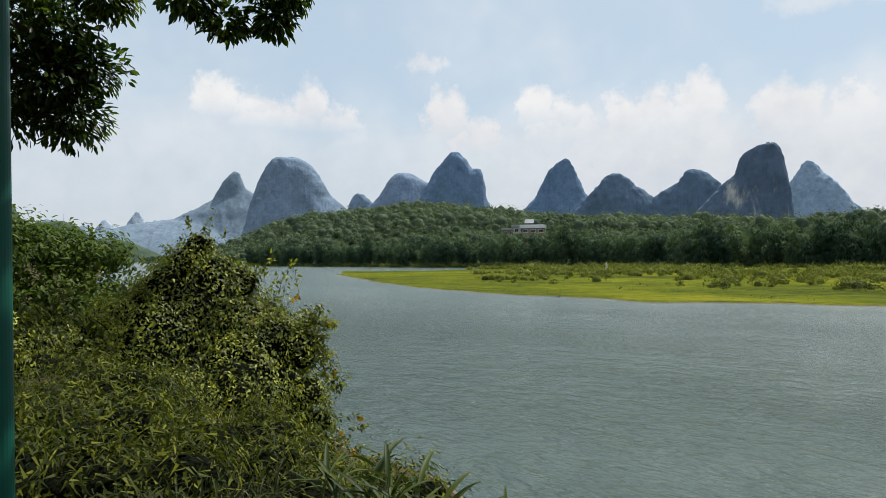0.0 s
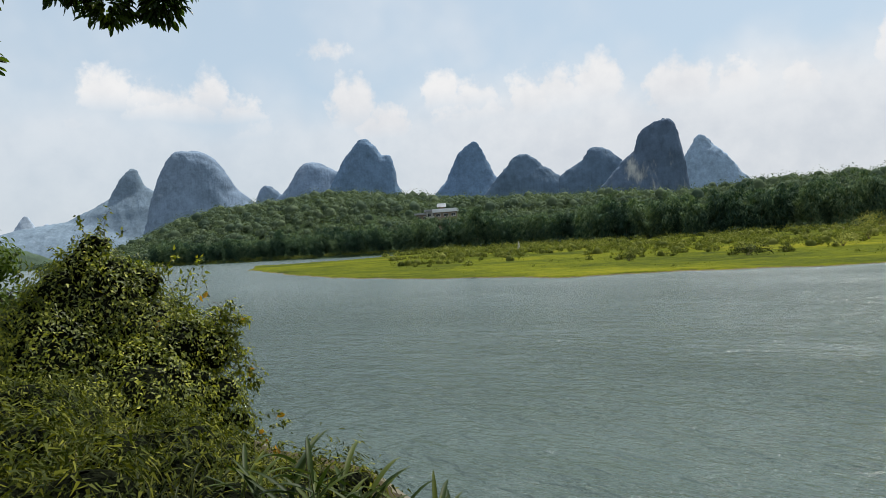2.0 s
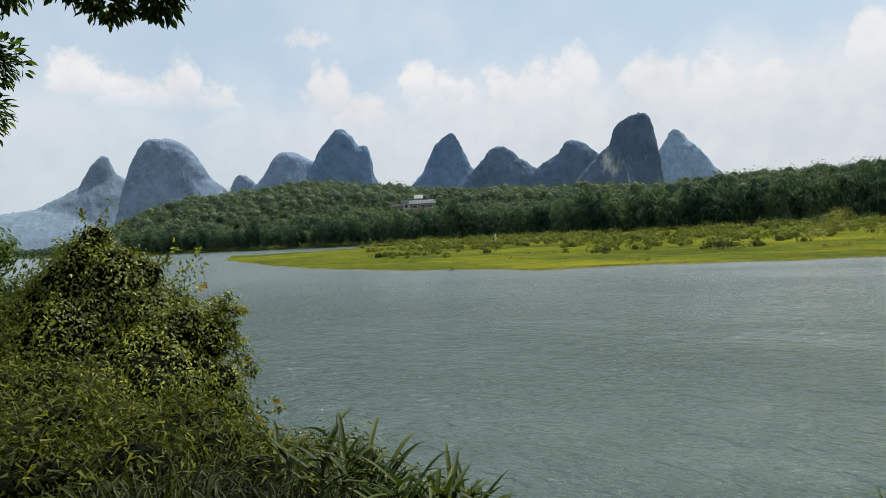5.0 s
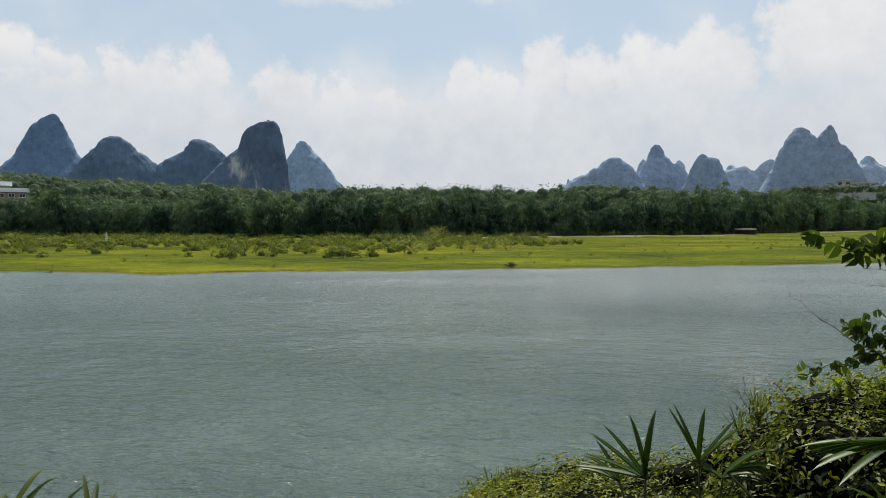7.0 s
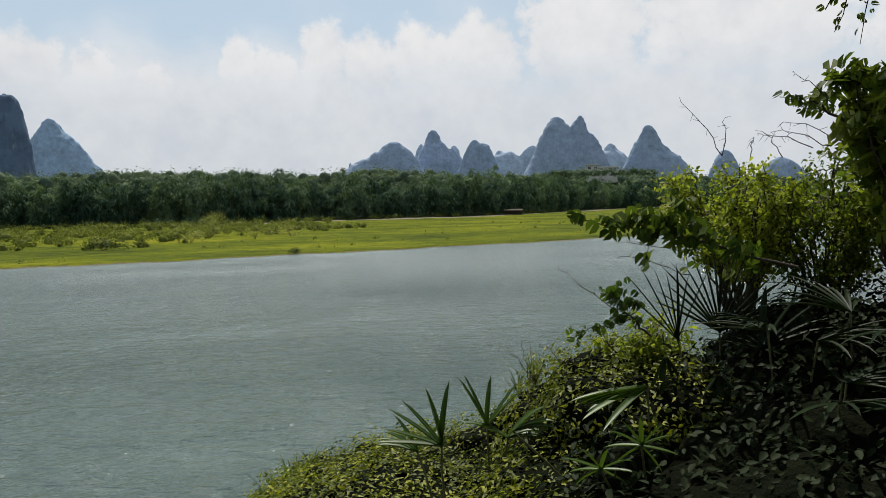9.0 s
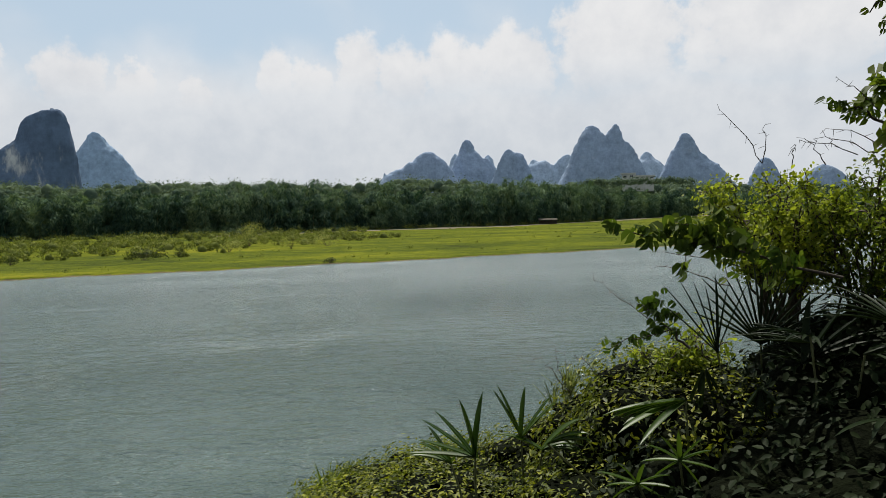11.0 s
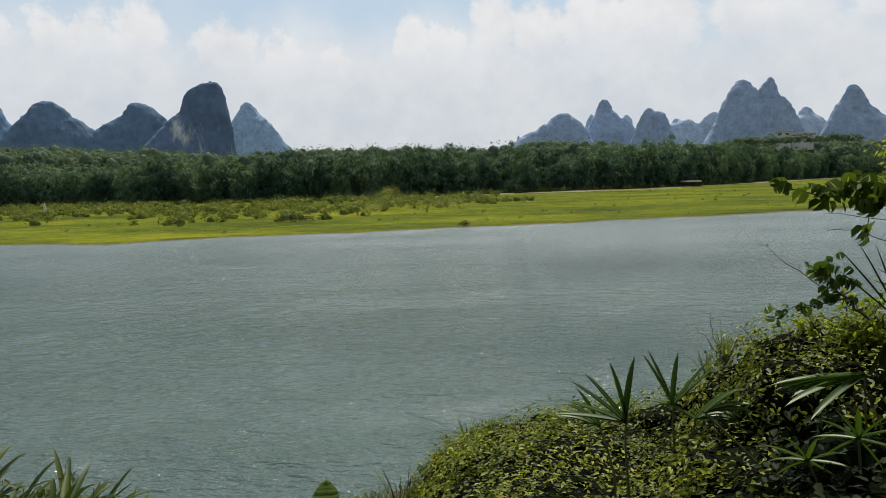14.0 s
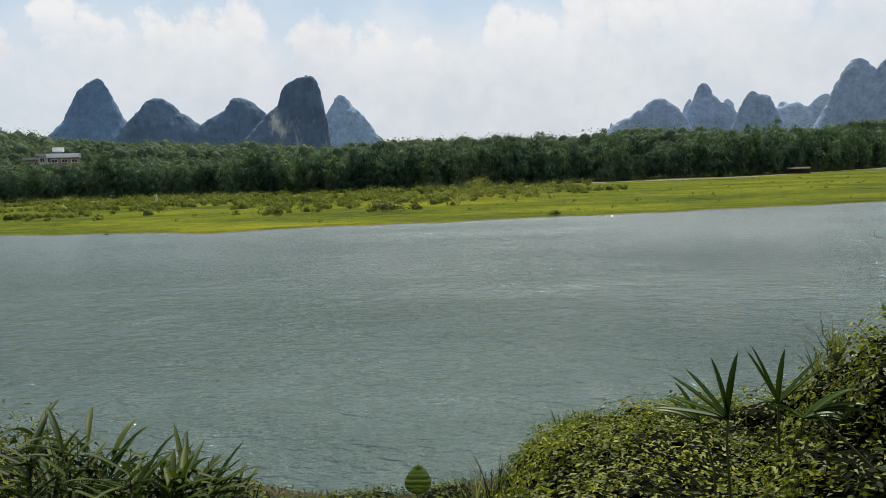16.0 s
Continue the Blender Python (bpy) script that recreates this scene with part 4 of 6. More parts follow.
def build_meadow_growth():
    chunks = []
    n = 1500
    x = rng.uniform(-130, 30, n)
    q = rng.uniform(20, 105, n)
    y = front_shore(x) + q
    b = y - belt(x)
    patch = vnoise(np.stack([x, y, 0 * x], -1), 0.075, 1.0)
    p3 = np.stack([x, y, 0 * x], -1)
    patch = patch + 0.5 * vnoise(p3, 0.31, 4.0)
    edge = -0.45 + 0.75 * step(18, 48, q) - 0.7 * step(-2, 24, x) - 0.35 * step(-70, -120, x)
    ok = (b < -6) & (patch < edge) & (x > -150)
    for xi, yi in zip(x[ok], y[ok]):
        r = 0.35 + 1.5 * rng.uniform() ** 2.6
        chunks.append(shrub_leaves(xi, yi, ground_z(xi, yi), r, 0.25 + r * rng.uniform(0.5, 0.85), 90, 0.36))
        chunks.append(cores(np.array([[xi, yi, ground_z(xi, yi) + 0.15]]), np.array([r * 0.95])))
    # scattered dark clumps on the open grass
    for _ in range(90):
        xi = rng.uniform(-60, 130)
        yi = float(front_shore(np.array([xi]))[0]) + rng.uniform(3, 95)
        if yi < belt(xi) - 10:
            r = rng.uniform(0.15, 0.5)
            chunks.append(shrub_leaves(xi, yi, ground_z(xi, yi), r, r * 0.9, 40, 0.22))
    # along the foot of the bamboo
    for _ in range(420):
        xi = rng.uniform(-380, 150)
        yi = float(belt(xi)) - rng.uniform(0, 4)
        r = rng.uniform(0.6, 1.6)
        chunks.append(shrub_leaves(xi, yi, ground_z(xi, yi), r, r * 0.9, 60, 0.36))
    v, f = joined(chunks)
    tagged(new("meadow_scrub", mesh_of("meadow_scrub", v, f, SCRUB)), "low olive scrub spread over the meadow", "scrub", kind="stuff")
    # tufts of the turf
    n = 12000
    x = rng.uniform(-150, 110, n)
    q = rng.uniform(0.5, 70, n) ** 1.0
    y = front_shore(x) + q
    p3 = np.stack([x, y, 0 * x], -1)
    ok = (y - belt(x) < -6) & (vnoise(p3, 0.22, 5.0) + 0.6 * vnoise(p3, 0.9, 2.0) > 0.0) & (rng.uniform(size=n) < 60.0 / (20 + q))
    x, y = x[ok], y[ok]
    base = np.stack([x, y, land(x, y) - 0.02], -1)
    d = np.stack([rng.normal(0, 0.5, len(x)), rng.normal(0, 0.5, len(x)), np.full(len(x), 0.14)], -1)
    v, f = leaf_arrays(DIAMOND, base, d, rng.normal(0, 0.2, d.shape) + np.array([0, 0, 1.0]), rng.uniform(0.10, 0.34, len(x)))
    tagged(new("meadow_grass", mesh_of("meadow_grass", v, f, TUFT)), "uneven tufts of bright meadow grass", "grass", kind="stuff")


build_meadow_growth()


# ---- buildings, masts, boat ----
CONCRETE = plain_material("weathered render", (0.34, 0.33, 0.30), (0.55, 0.54, 0.50), 0.7, 0.9, 0.2, 0.01)
WHITEWASH = plain_material("white roof sheet", (0.62, 0.64, 0.66), (0.80, 0.81, 0.82), 0.5, 0.55, 0.1, 0.01)
GREYROOF = plain_material("grey roof sheet", (0.26, 0.27, 0.28), (0.40, 0.40, 0.41), 0.6, 0.6, 0.2, 0.01)
DARKGLASS = plain_material("dark window glass", (0.02, 0.022, 0.025), (0.04, 0.045, 0.05), 1.5, 0.12, 0.0)
PAINT_WHITE = plain_material("white boat paint", (0.66, 0.67, 0.68), (0.8, 0.8, 0.8), 1.2, 0.4, 0.05, 0.01)
BRICKWALL = plain_material("brown wall", (0.16, 0.12, 0.09), (0.28, 0.22, 0.17), 0.9, 0.9)
STEEL = plain_material("galvanised steel", (0.32, 0.33, 0.34), (0.5, 0.5, 0.5), 4.0, 0.5, 0.1, 0.005, 0.6)


def block(w, d, h, at=(0, 0, 0), bevel=0.0):
    """A box with softened edges, standing on at."""
    bm = bmesh.new()
    bmesh.ops.create_cube(bm, size=1.0, matrix=Matrix.Translation((at[0], at[1], at[2] + h / 2)) @ Matrix.Diagonal((w, d, h, 1)))
    if bevel:
        bmesh.ops.bevel(bm, geom=bm.edges[:], offset=bevel, segments=2, affect="EDGES")
    return bm


def solid(name, bm, mat, parent, label=""):
    me = bpy.data.meshes.new(name)
    bm.to_mesh(me)
    bm.free()
    me.materials.append(mat)
    return part(name, me, parent, label)


def window_in(parent, x, y, z, w, h):
    """A framed window standing proud of a wall that faces -y."""
    fr = bmesh.new()
    for bw, bh, ox, oz in ((w + 0.2, 0.12, 0, h / 2 + 0.06), (w + 0.2, 0.12, 0, -h / 2 - 0.06), (0.1, h, -w / 2 - 0.05, 0), (0.1, h, w / 2 + 0.05, 0), (0.06, h, 0, 0)):
        bmesh.ops.create_cube(fr, size=1.0, matrix=Matrix.Translation((x + ox, y - 0.04, z + oz)) @ Matrix.Diagonal((bw, 0.12, bh, 1)))
    f = solid("window", fr, WHITEWASH, parent)
    solid("pane", block(w, 0.05, h, (x, y - 0.02, z - h / 2)), DARKGLASS, f, "dark glass pane")


def house(name, az, dist, z, turn, blocks, label):
    """blocks: x, depth offset, base, width, depth, height, roof material, windows across, storeys."""
    at = polar(az, dist, z)
    e = thing(name, tuple(at), label, "house", "houses on the ridge")
    e.rotation_euler[2] = radians(az + turn)
    for bx, by, bz, w, dp, h, roof, nw, ns, wall in blocks:
        solid("wall", block(w, dp, h + 8, (bx, by, bz - 8), 0.05), wall, e)
        solid("roof", block(w + 1.8, dp + 1.4, 1.7 if roof is WHITEWASH else 0.9, (bx, by, bz + h), 0.1), roof, e, "overhanging flat roof slab")
        for s in range(ns):
            for i in range(nw):
                window_in(e, bx - w / 2 + (i + 0.5) * w / nw, by - dp / 2, bz + (s + 0.55) * h / ns, min(2.2, w / nw * 0.55), h / ns * 0.42)
    return e


house("house", 33.2, 330, 14.2, 0, [(4.0, 0, 0.0, 11.0, 8, 3.0, WHITEWASH, 3, 1, BRICKWALL), (-2.6, 1.5, 0.2, 5.5, 7, 3.6, GREYROOF, 2, 1, CONCRETE), (-7.6, 2, -1.2, 5.5, 6, 3.6, GREYROOF, 2, 1, BRICKWALL), (2.2, 2, 4.65, 2.6, 3, 1.1, WHITEWASH, 0, 0, BRICKWALL)], "pale house with white flat roofs on the wooded ridge")
house("house", -31.2, 480, 26.0, 0, [(-5.6, 0, 0.0, 8.4, 8, 3.4, CONCRETE, 2, 1, CONCRETE), (5.0, 1, -0.4, 12.0, 8, 2.0, CONCRETE, 4, 1, CONCRETE)], "grey concrete house standing above the treetops")
house("house", -48.8, 520, 18.0, 10, [(0, 0, 0, 12.0, 9, 5.2, WHITEWASH, 4, 2, PAINT_WHITE)], "white house seen through the shrub")


def shed(x, y):
    z = ground_z(x, y)
    e = thing("shed", (x, y, z), "low open shed with a grey sheet roof below the bamboo", "shed")
    e.rotation_euler[2] = radians(-20)
    bm = block(6.6, 3.2, 0.12, (0, 0, 1.7), 0.03)
    bmesh.ops.rotate(bm, verts=bm.verts[:], cent=(0, 0, 1.7), matrix=Matrix.Rotation(radians(9), 3, "X"))
    solid("roof", bm, BARK, e)
    for px in (-3, -1.1, 1.1, 3):
        for py in (-1.4, 1.4):
            solid("post", block(0.18, 0.18, 1.8, (px, py, -0.1)), BARK, e)
    solid("back_wall", block(6.0, 0.2, 1.3, (0, 1.4, 0)), BARK, e)


shed(99.0, 222.0)


def mast(az, dist, z, height, label):
    e = thing("mast", tuple(polar(az, dist, z)), label, "mast", "masts")
    legs = [np.array([(math.cos(a) * 0.8, math.sin(a) * 0.8, 0), (math.cos(a) * 0.15, math.sin(a) * 0.15, height)]) for a in (0.3, 2.4, 4.5)]
    for leg in legs:
        part("leg", mesh_of("leg", *tube(leg, 0.12, 0.08, 5), STEEL), e)
    chunks = []
    for i in range(10):
        t0, t1 = i / 10, (i + 1) / 10
        for k in range(3):
            a, b = legs[k], legs[(k + 1) % 3]
            chunks.append(tube(np.array([a[0] + (a[1] - a[0]) * t0, b[0] + (b[1] - b[0]) * t1]), 0.05, 0.05, 4))
    part("lattice", mesh_of("lattice", *joined(chunks), STEEL), e)


mast(38.67, 520, 24.0, 19.5, "slim steel lattice mast above the ridge trees")
mast(69.27, 1090, 46.0, 24.0, "slim lattice mast on the far hilltop")


def boat():
    at = polar(-46.6, 300, 0)
    e = thing("tour_boat", tuple(at), "white tour boat moored along the far bank", "boat")
    e.rotation_euler[2] = radians(-40)
    bm = bmesh.new()
    n = 14
    rows = []
    for i in range(n + 1):
        t = i / n
        x = -8 + 16 * t
        w = 1.9 * (1 - max(0, (t - 0.6) / 0.4) ** 2 * 0.92)
        rows.append([bm.verts.new(c) for c in ((x, -w * 0.75, -0.3), (x, -w, 0.55 + 0.4 * t * t), (x, w, 0.55 + 0.4 * t * t), (x, w * 0.75, -0.3))])
    for a, b in zip(rows, rows[1:]):
        for k in range(4):
            bm.faces.new((a[k], b[k], b[(k + 1) % 4], a[(k + 1) % 4]))
    bm.faces.new(rows[0])
    bm.faces.new(rows[-1][::-1])
    solid("hull", bm, PAINT_WHITE, e)
    cab = solid("cabin", block(10.5, 3.0, 1.7, (-1.2, 0, 0.6), 0.12), PAINT_WHITE, e)
    for i in range(6):
        for sy in (-1.52, 1.52):
            solid("window", block(1.2, 0.05, 0.8, (-5.4 + i * 1.7, sy, 1.1), 0.01), DARKGLASS, cab, "dark cabin window")
    solid("roof", block(11.4, 3.4, 0.16, (-1.2, 0, 2.3), 0.05), WHITEWASH, e)
    solid("canopy", block(7.0, 3.0, 0.12, (-2.2, 0, 4.1), 0.05), WHITEWASH, e)
    for px in (-5.2, -2.2, 0.8):
        for py in (-1.3, 1.3):
            solid("canopy_post", block(0.08, 0.08, 1.7, (px, py, 2.42)), STEEL, e)


boat()


def marker_post():
    x, y, _ = polar(26.57, 176)
    e = thing("marker_post", (x, y, ground_z(x, y)), "small white marker post in the scrub", "post")
    bm = bmesh.new()
    bmesh.ops.create_cone(bm, cap_ends=True, segments=4, radius1=0.3, radius2=0.12, depth=1.2, matrix=Matrix.Translation((0, 0, 1.45)))
    solid("shaft", bm, CONCRETE, e)
    solid("plinth", block(0.5, 0.5, 0.95, (0, 0, -0.05), 0.04), CONCRETE, e)


marker_post()

# ---- plants on the near bank ----
def sprig(a, b, leaf, count, mat, sag=-0.05, r=0.006, template=OVAL, droop=0.5, spread=0.06, wobble=0.02):
    """A twig from a to b with leaves along it: (stem mesh arrays, leaf arrays)."""
    pts = bent(a, b, sag, 9, wobble)
    t = rng.uniform(0.12, 1.0, count)
    s = np.linspace(0, 1, len(pts))
    p = np.stack([np.interp(t, s, pts[:, i]) for i in range(3)], -1) + rng.normal(0, spread, (count, 3)) * 0.5
    run = unit(pts[-1] - pts[0])
    side = unit(rng.normal(size=(count, 3)))
    ax = unit(run * 0.5 + side * 0.8 + np.array([0, 0, -droop]))
    nrm = unit(rng.normal(0, 0.6, (count, 3)) + np.array([0, 0, 1.0]))
    return tube(pts, r, r * 0.35, 5), leaf_arrays(template, p, ax, nrm, rng.uniform(0.65, 1.25, count) * leaf)


def leafy_heap(name, label, category, lobes, count, leaf, mat, template=OVAL, droop=0.6, shrink=0.78, out=0.07, rough=0.18, scale=1.6, sprigs=(), up_only=-0.45, tumble=0.38):
    """A shrub smothered in creeper: a near-black core for inner shade, leaves over the outside, loose sprigs beyond."""
    lobes = np.asarray(lobes, float)
    base = (float(lobes[:, 0].mean()), float(lobes[:, 1].mean()), ground_z(lobes[:, 0].mean(), lobes[:, 1].mean()))
    e = thing(name, base, label, category)
    off = np.array(base)
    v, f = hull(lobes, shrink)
    tagged(part("inner_core", mesh_of("inner_core", v - off, f, INNER, True), e, "near-black core that stands for the shade inside"), kind="stuff")
    p, n = skin(lobes, count, out, up_only, rough, scale)
    hang = unit(np.cross(n, rng.normal(size=n.shape)) * 0.8 + np.array([0, 0, -droop]) + n * 0.35)
    nrm = unit(n + np.array([0, 0, 0.55]) + rng.normal(0, tumble, n.shape))
    size = rng.uniform(0.55, 1.35, len(p)) * leaf
    stems, loose = [], [leaf_arrays(template, p, hang, nrm, size)]
    for a, b, k in sprigs:
        st, lv = sprig(a, b, leaf * 1.35, k, mat, template=template)
        stems.append(st)
        loose.append(lv)
    v, f = joined(loose)
    tagged(part("foliage", mesh_of("foliage", v - off, f, mat), e), kind="stuff")
    for v, f in stems:
        part("twig", mesh_of("twig", v - off, f, TWIG, True), e)
    return e


def by(az, dist, z):
    return tuple(polar(az, dist, z))


def lobe(az, dist, z, r, flat=1.0):
    return (*polar(az, dist, z), r, r, r * flat)


LEFT = [lobe(60.2, 13.6, 4.35, 1.15), lobe(57.6, 13.3, 4.0, 0.95), lobe(55.0, 13.0, 3.6, 0.9), lobe(62.8, 13.0, 3.6, 1.1), lobe(66, 13.4, 3.6, 1.1), lobe(69.4, 13.0, 3.3, 1.25), lobe(73.0, 12.8, 3.3, 1.3),
        lobe(57.4, 12.2, 2.9, 1.1), lobe(54.2, 12.5, 2.75, 0.85), lobe(61.4, 11.9, 2.6, 1.2), lobe(65.2, 11.4, 2.4, 1.2), lobe(56.2, 11.6, 1.9, 1.0), lobe(54.0, 12.2, 1.8, 0.8), lobe(60.2, 10.8, 1.7, 1.0),
        lobe(77, 12.5, 3.5, 1.6), lobe(52.2, 12.7, 3.75, 0.4), lobe(64.4, 13.3, 4.4, 0.55), lobe(58.6, 13.2, 5.2, 0.4), lobe(60.6, 13.4, 5.4, 0.38), lobe(59.9, 13.4, 5.75, 0.24), lobe(62.4, 13.3, 5.05, 0.4), lobe(56.6, 13.2, 5.0, 0.3)]
sp = [(by(60.4, 13.4, 5.6), by(58.6, 13.2, 6.35), 46), (by(60.2, 13.4, 5.7), by(60.8, 13.2, 6.25), 30), (by(61, 13.4, 5.2), by(57.4, 13.2, 6.0), 40), (by(60, 13.4, 5.2), by(62.8, 13.2, 5.75), 34), (by(59.2, 13.3, 5.3), by(58.9, 13.2, 6.25), 12), (by(62, 13.2, 5.0), by(64.2, 13.2, 5.5), 26),
      (by(55.5, 13, 4.5), by(52.7, 12.8, 4.85), 20), (by(54, 12.8, 4.1), by(49.3, 12.9, 4.2), 60), (by(53, 12.8, 3.9), by(50.0, 12.9, 4.35), 36), (by(53, 12.8, 4.2), by(50.8, 12.9, 4.5), 26),
      (by(51.5, 12.8, 4.2), by(49.2, 12.8, 3.25), 38), (by(52, 12.6, 3.9), by(50.6, 12.7, 2.9), 38), (by(50.6, 12.8, 3.4), by(49.1, 12.8, 3.75), 14),
      (by(52.5, 12.6, 2.8), by(50.3, 12.6, 2.2), 36), (by(53, 12.4, 2.4), by(46.8, 12.6, 2.55), 40), (by(52, 12.4, 2.1), by(48.4, 12.5, 2.1), 40),
      (by(56, 13.0, 4.9), by(54.3, 13.0, 5.5), 30), (by(55, 13.0, 4.8), by(53.2, 13.0, 5.1), 30), (by(51.6, 12.6, 3.0), by(51.0, 12.5, 1.6), 50), (by(50.2, 12.7, 3.3), by(49.9, 12.6, 1.9), 40)]
for a0, z0, a1, z1, k in ((52.6, 4.35, 49.2, 4.2, 90), (52.0, 4.2, 49.8, 4.3, 60), (51.4, 4.1, 49.4, 3.0, 60), (49.6, 3.5, 48.9, 2.9, 40), (52.2, 2.75, 48.5, 3.15, 70), (50.6, 2.5, 48.6, 2.1, 50), (50.2, 2.0, 46.6, 2.35, 60), (50.0, 1.7, 46.8, 1.95, 60), (52.4, 3.2, 50.4, 1.9, 60)):
    sp.append((by(a0, 12.7, z0), by(a1, 12.7, z1), k))
for _ in range(70):
    a0, z0 = rng.uniform(50.5, 54.5), rng.uniform(1.7, 4.6)
    sp.append((by(a0, 12.7, z0), by(a0 - rng.uniform(0.6, 2.6), 12.6, z0 + rng.uniform(-0.7, 0.35)), int(rng.integers(12, 26))))
for _ in range(40):
    a0, z0 = rng.uniform(53.5, 66), rng.uniform(4.2, 5.0)
    sp.append((by(a0, 13.2, z0), by(a0 + rng.normal(0, 0.9), 13.2, z0 + rng.uniform(0.3, 0.8)), int(rng.integers(10, 22))))
for _ in range(90):
    a0, z0 = rng.uniform(52, 74), rng.uniform(2.2, 4.9)
    d0 = 12.2 + 0.3 * z0 - 0.4
    sp.append((by(a0, d0, z0), by(a0 + rng.normal(-0.6, 1.6), d0 - rng.uniform(0.2, 0.7), z0 + rng.uniform(0.1, 0.6)), 16))


def burst(lobes, n, low, high):
    """Smaller tufts all over a heap of lobes, so that it swells unevenly with dark hollows between."""
    more = []
    for x, y, z, rx, ry, rz in lobes:
        for _ in range(n):
            d = unit(rng.normal(size=3))
            d[2] = abs(d[2]) * 1.1 - 0.35
            k = rng.uniform(low, high)
            more.append((x + d[0] * rx * 0.92, y + d[1] * ry * 0.92, z + d[2] * rz * 0.92, rx * k, ry * k, rz * k * rng.uniform(0.6, 0.95)))
    return more


LEFT_TUFTS = burst(LEFT, 11, 0.22, 0.48)
leafy_heap("creeper_thicket", "large thicket smothered in green creeper above the river", "thicket", LEFT + LEFT_TUFTS, 135000, 0.074, CREEPER, template=POINTED, tumble=0.62, sprigs=sp, out=0.07, rough=0.26, scale=3.0, shrink=0.74)
LANCES = [lb for lb in burst(LEFT[5:7] + LEFT[9:11] + LEFT[13:15], 8, 0.3, 0.5)]
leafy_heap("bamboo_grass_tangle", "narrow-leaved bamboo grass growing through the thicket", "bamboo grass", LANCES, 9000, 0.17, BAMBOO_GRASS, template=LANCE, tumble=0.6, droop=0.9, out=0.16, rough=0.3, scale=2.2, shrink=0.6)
LOW = [lobe(74.5, 9.2, 3.0, 1.0), lobe(70.5, 8.8, 2.5, 0.95), lobe(67, 8.6, 2.2, 0.8), lobe(78, 8.6, 3.2, 1.1), lobe(63.4, 8.8, 1.9, 0.75), lobe(72.5, 7.4, 2.6, 0.75), lobe(77, 7.0, 2.9, 0.8)]
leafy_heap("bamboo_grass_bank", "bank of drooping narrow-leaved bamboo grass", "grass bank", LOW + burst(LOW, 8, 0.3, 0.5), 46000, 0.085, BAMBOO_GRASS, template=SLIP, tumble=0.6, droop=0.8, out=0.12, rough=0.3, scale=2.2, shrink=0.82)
SLOPE = []
for az0 in range(44, 82, 4):
    for d0 in (5.6, 6.9, 8.4, 10.0, 11.6):
        az1, d1 = az0 + rng.uniform(-1.5, 1.5), d0 + rng.uniform(-0.4, 0.4)
        x0, y0, _ = polar(az1, d1)
        SLOPE.append((x0, y0, ground_z(x0, y0) - 0.04, rng.uniform(0.4, 0.66), rng.uniform(0.4, 0.66), rng.uniform(0.2, 0.55)))
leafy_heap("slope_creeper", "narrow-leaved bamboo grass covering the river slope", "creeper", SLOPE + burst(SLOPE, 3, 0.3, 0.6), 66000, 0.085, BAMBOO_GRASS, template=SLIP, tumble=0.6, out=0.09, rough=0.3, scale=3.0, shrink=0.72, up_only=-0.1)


def yellow_leaves():
    e = thing("yellowed_sprig", by(48.0, 12.6, 2.4), "sprigs with a few yellowed leaves on the thicket", "leaves")
    off = np.array(by(48.0, 12.6, 2.4))
    spots = [by(52.7, 12.75, 4.75), by(52.5, 12.75, 4.7), by(49.4, 12.8, 4.25), by(49.0, 12.7, 3.35), by(49.6, 12.7, 3.3), by(47.6, 12.6, 2.45),
             by(47.9, 12.5, 2.0), by(48.3, 12.5, 2.05), by(48.1, 12.5, 1.9), by(49.0, 12.5, 2.3), by(56.0, 12.4, 4.3), by(46.9, 12.6, 2.5)]
    p = np.array(spots)
    k = len(p)
    for q in p:
        v, f = leaf_arrays(OVAL, q[None], rng.normal(size=(1, 3)) + np.array([0, 0, -0.4]), rng.normal(size=(1, 3)) + np.array([0.3, -0.8, 0.3]), rng.uniform(0.12, 0.2, 1))
        part("leaf", mesh_of("leaf", v - off, f, YELLOWED), e)


yellow_leaves()


def feathery_tree():
    """A light green tree with fine leaves behind the thicket."""
    at = by(70.5, 17.0, 0)
    z = ground_z(at[0], at[1])
    e = thing("feathery_tree", (at[0], at[1], z), "light green feathery-leaved tree behind the thicket", "tree")
    off = np.array((at[0], at[1], z))
    top = np.array(by(70, 17, 5.6))
    part("trunk", mesh_of("trunk", *tube(bent((0, 0, -0.2), top - off, 0, 7, 0.05), 0.14, 0.05, 8), BARK, True), e)
    lobes = [lobe(70.5, 17, 5.5, 1.1, 0.6), lobe(67.8, 17, 5.5, 0.8, 0.6), lobe(73.5, 17, 5.4, 1.2, 0.7), lobe(66.6, 16.6, 4.6, 0.8, 0.5), lobe(69.5, 16.4, 4.4, 1.1, 0.6), lobe(75.5, 17, 5.4, 1.2, 0.8)]
    for lb in lobes:
        part("limb", mesh_of("limb", *tube(bent((0, 0, (lb[2] - z) * 0.5), np.array(lb[:3]) - off, -0.1, 6, 0.04), 0.05, 0.015, 6), BARK, True), e)
    p, n = skin(lobes, 15000, 0.16, -0.6, 0.3, 2.0)
    ax = unit(np.cross(n, rng.normal(size=n.shape)) + np.array([0, 0, -0.3]))
    v, f = leaf_arrays((OVAL[0] * np.array([1, 0.8, 1]), OVAL[1]), p, ax, unit(n * 0.4 + np.array([0, 0, 1.0])), rng.uniform(0.09, 0.17, len(p)))
    part("crown", mesh_of("crown", v - off, f, FEATHER), e)


feathery_tree()


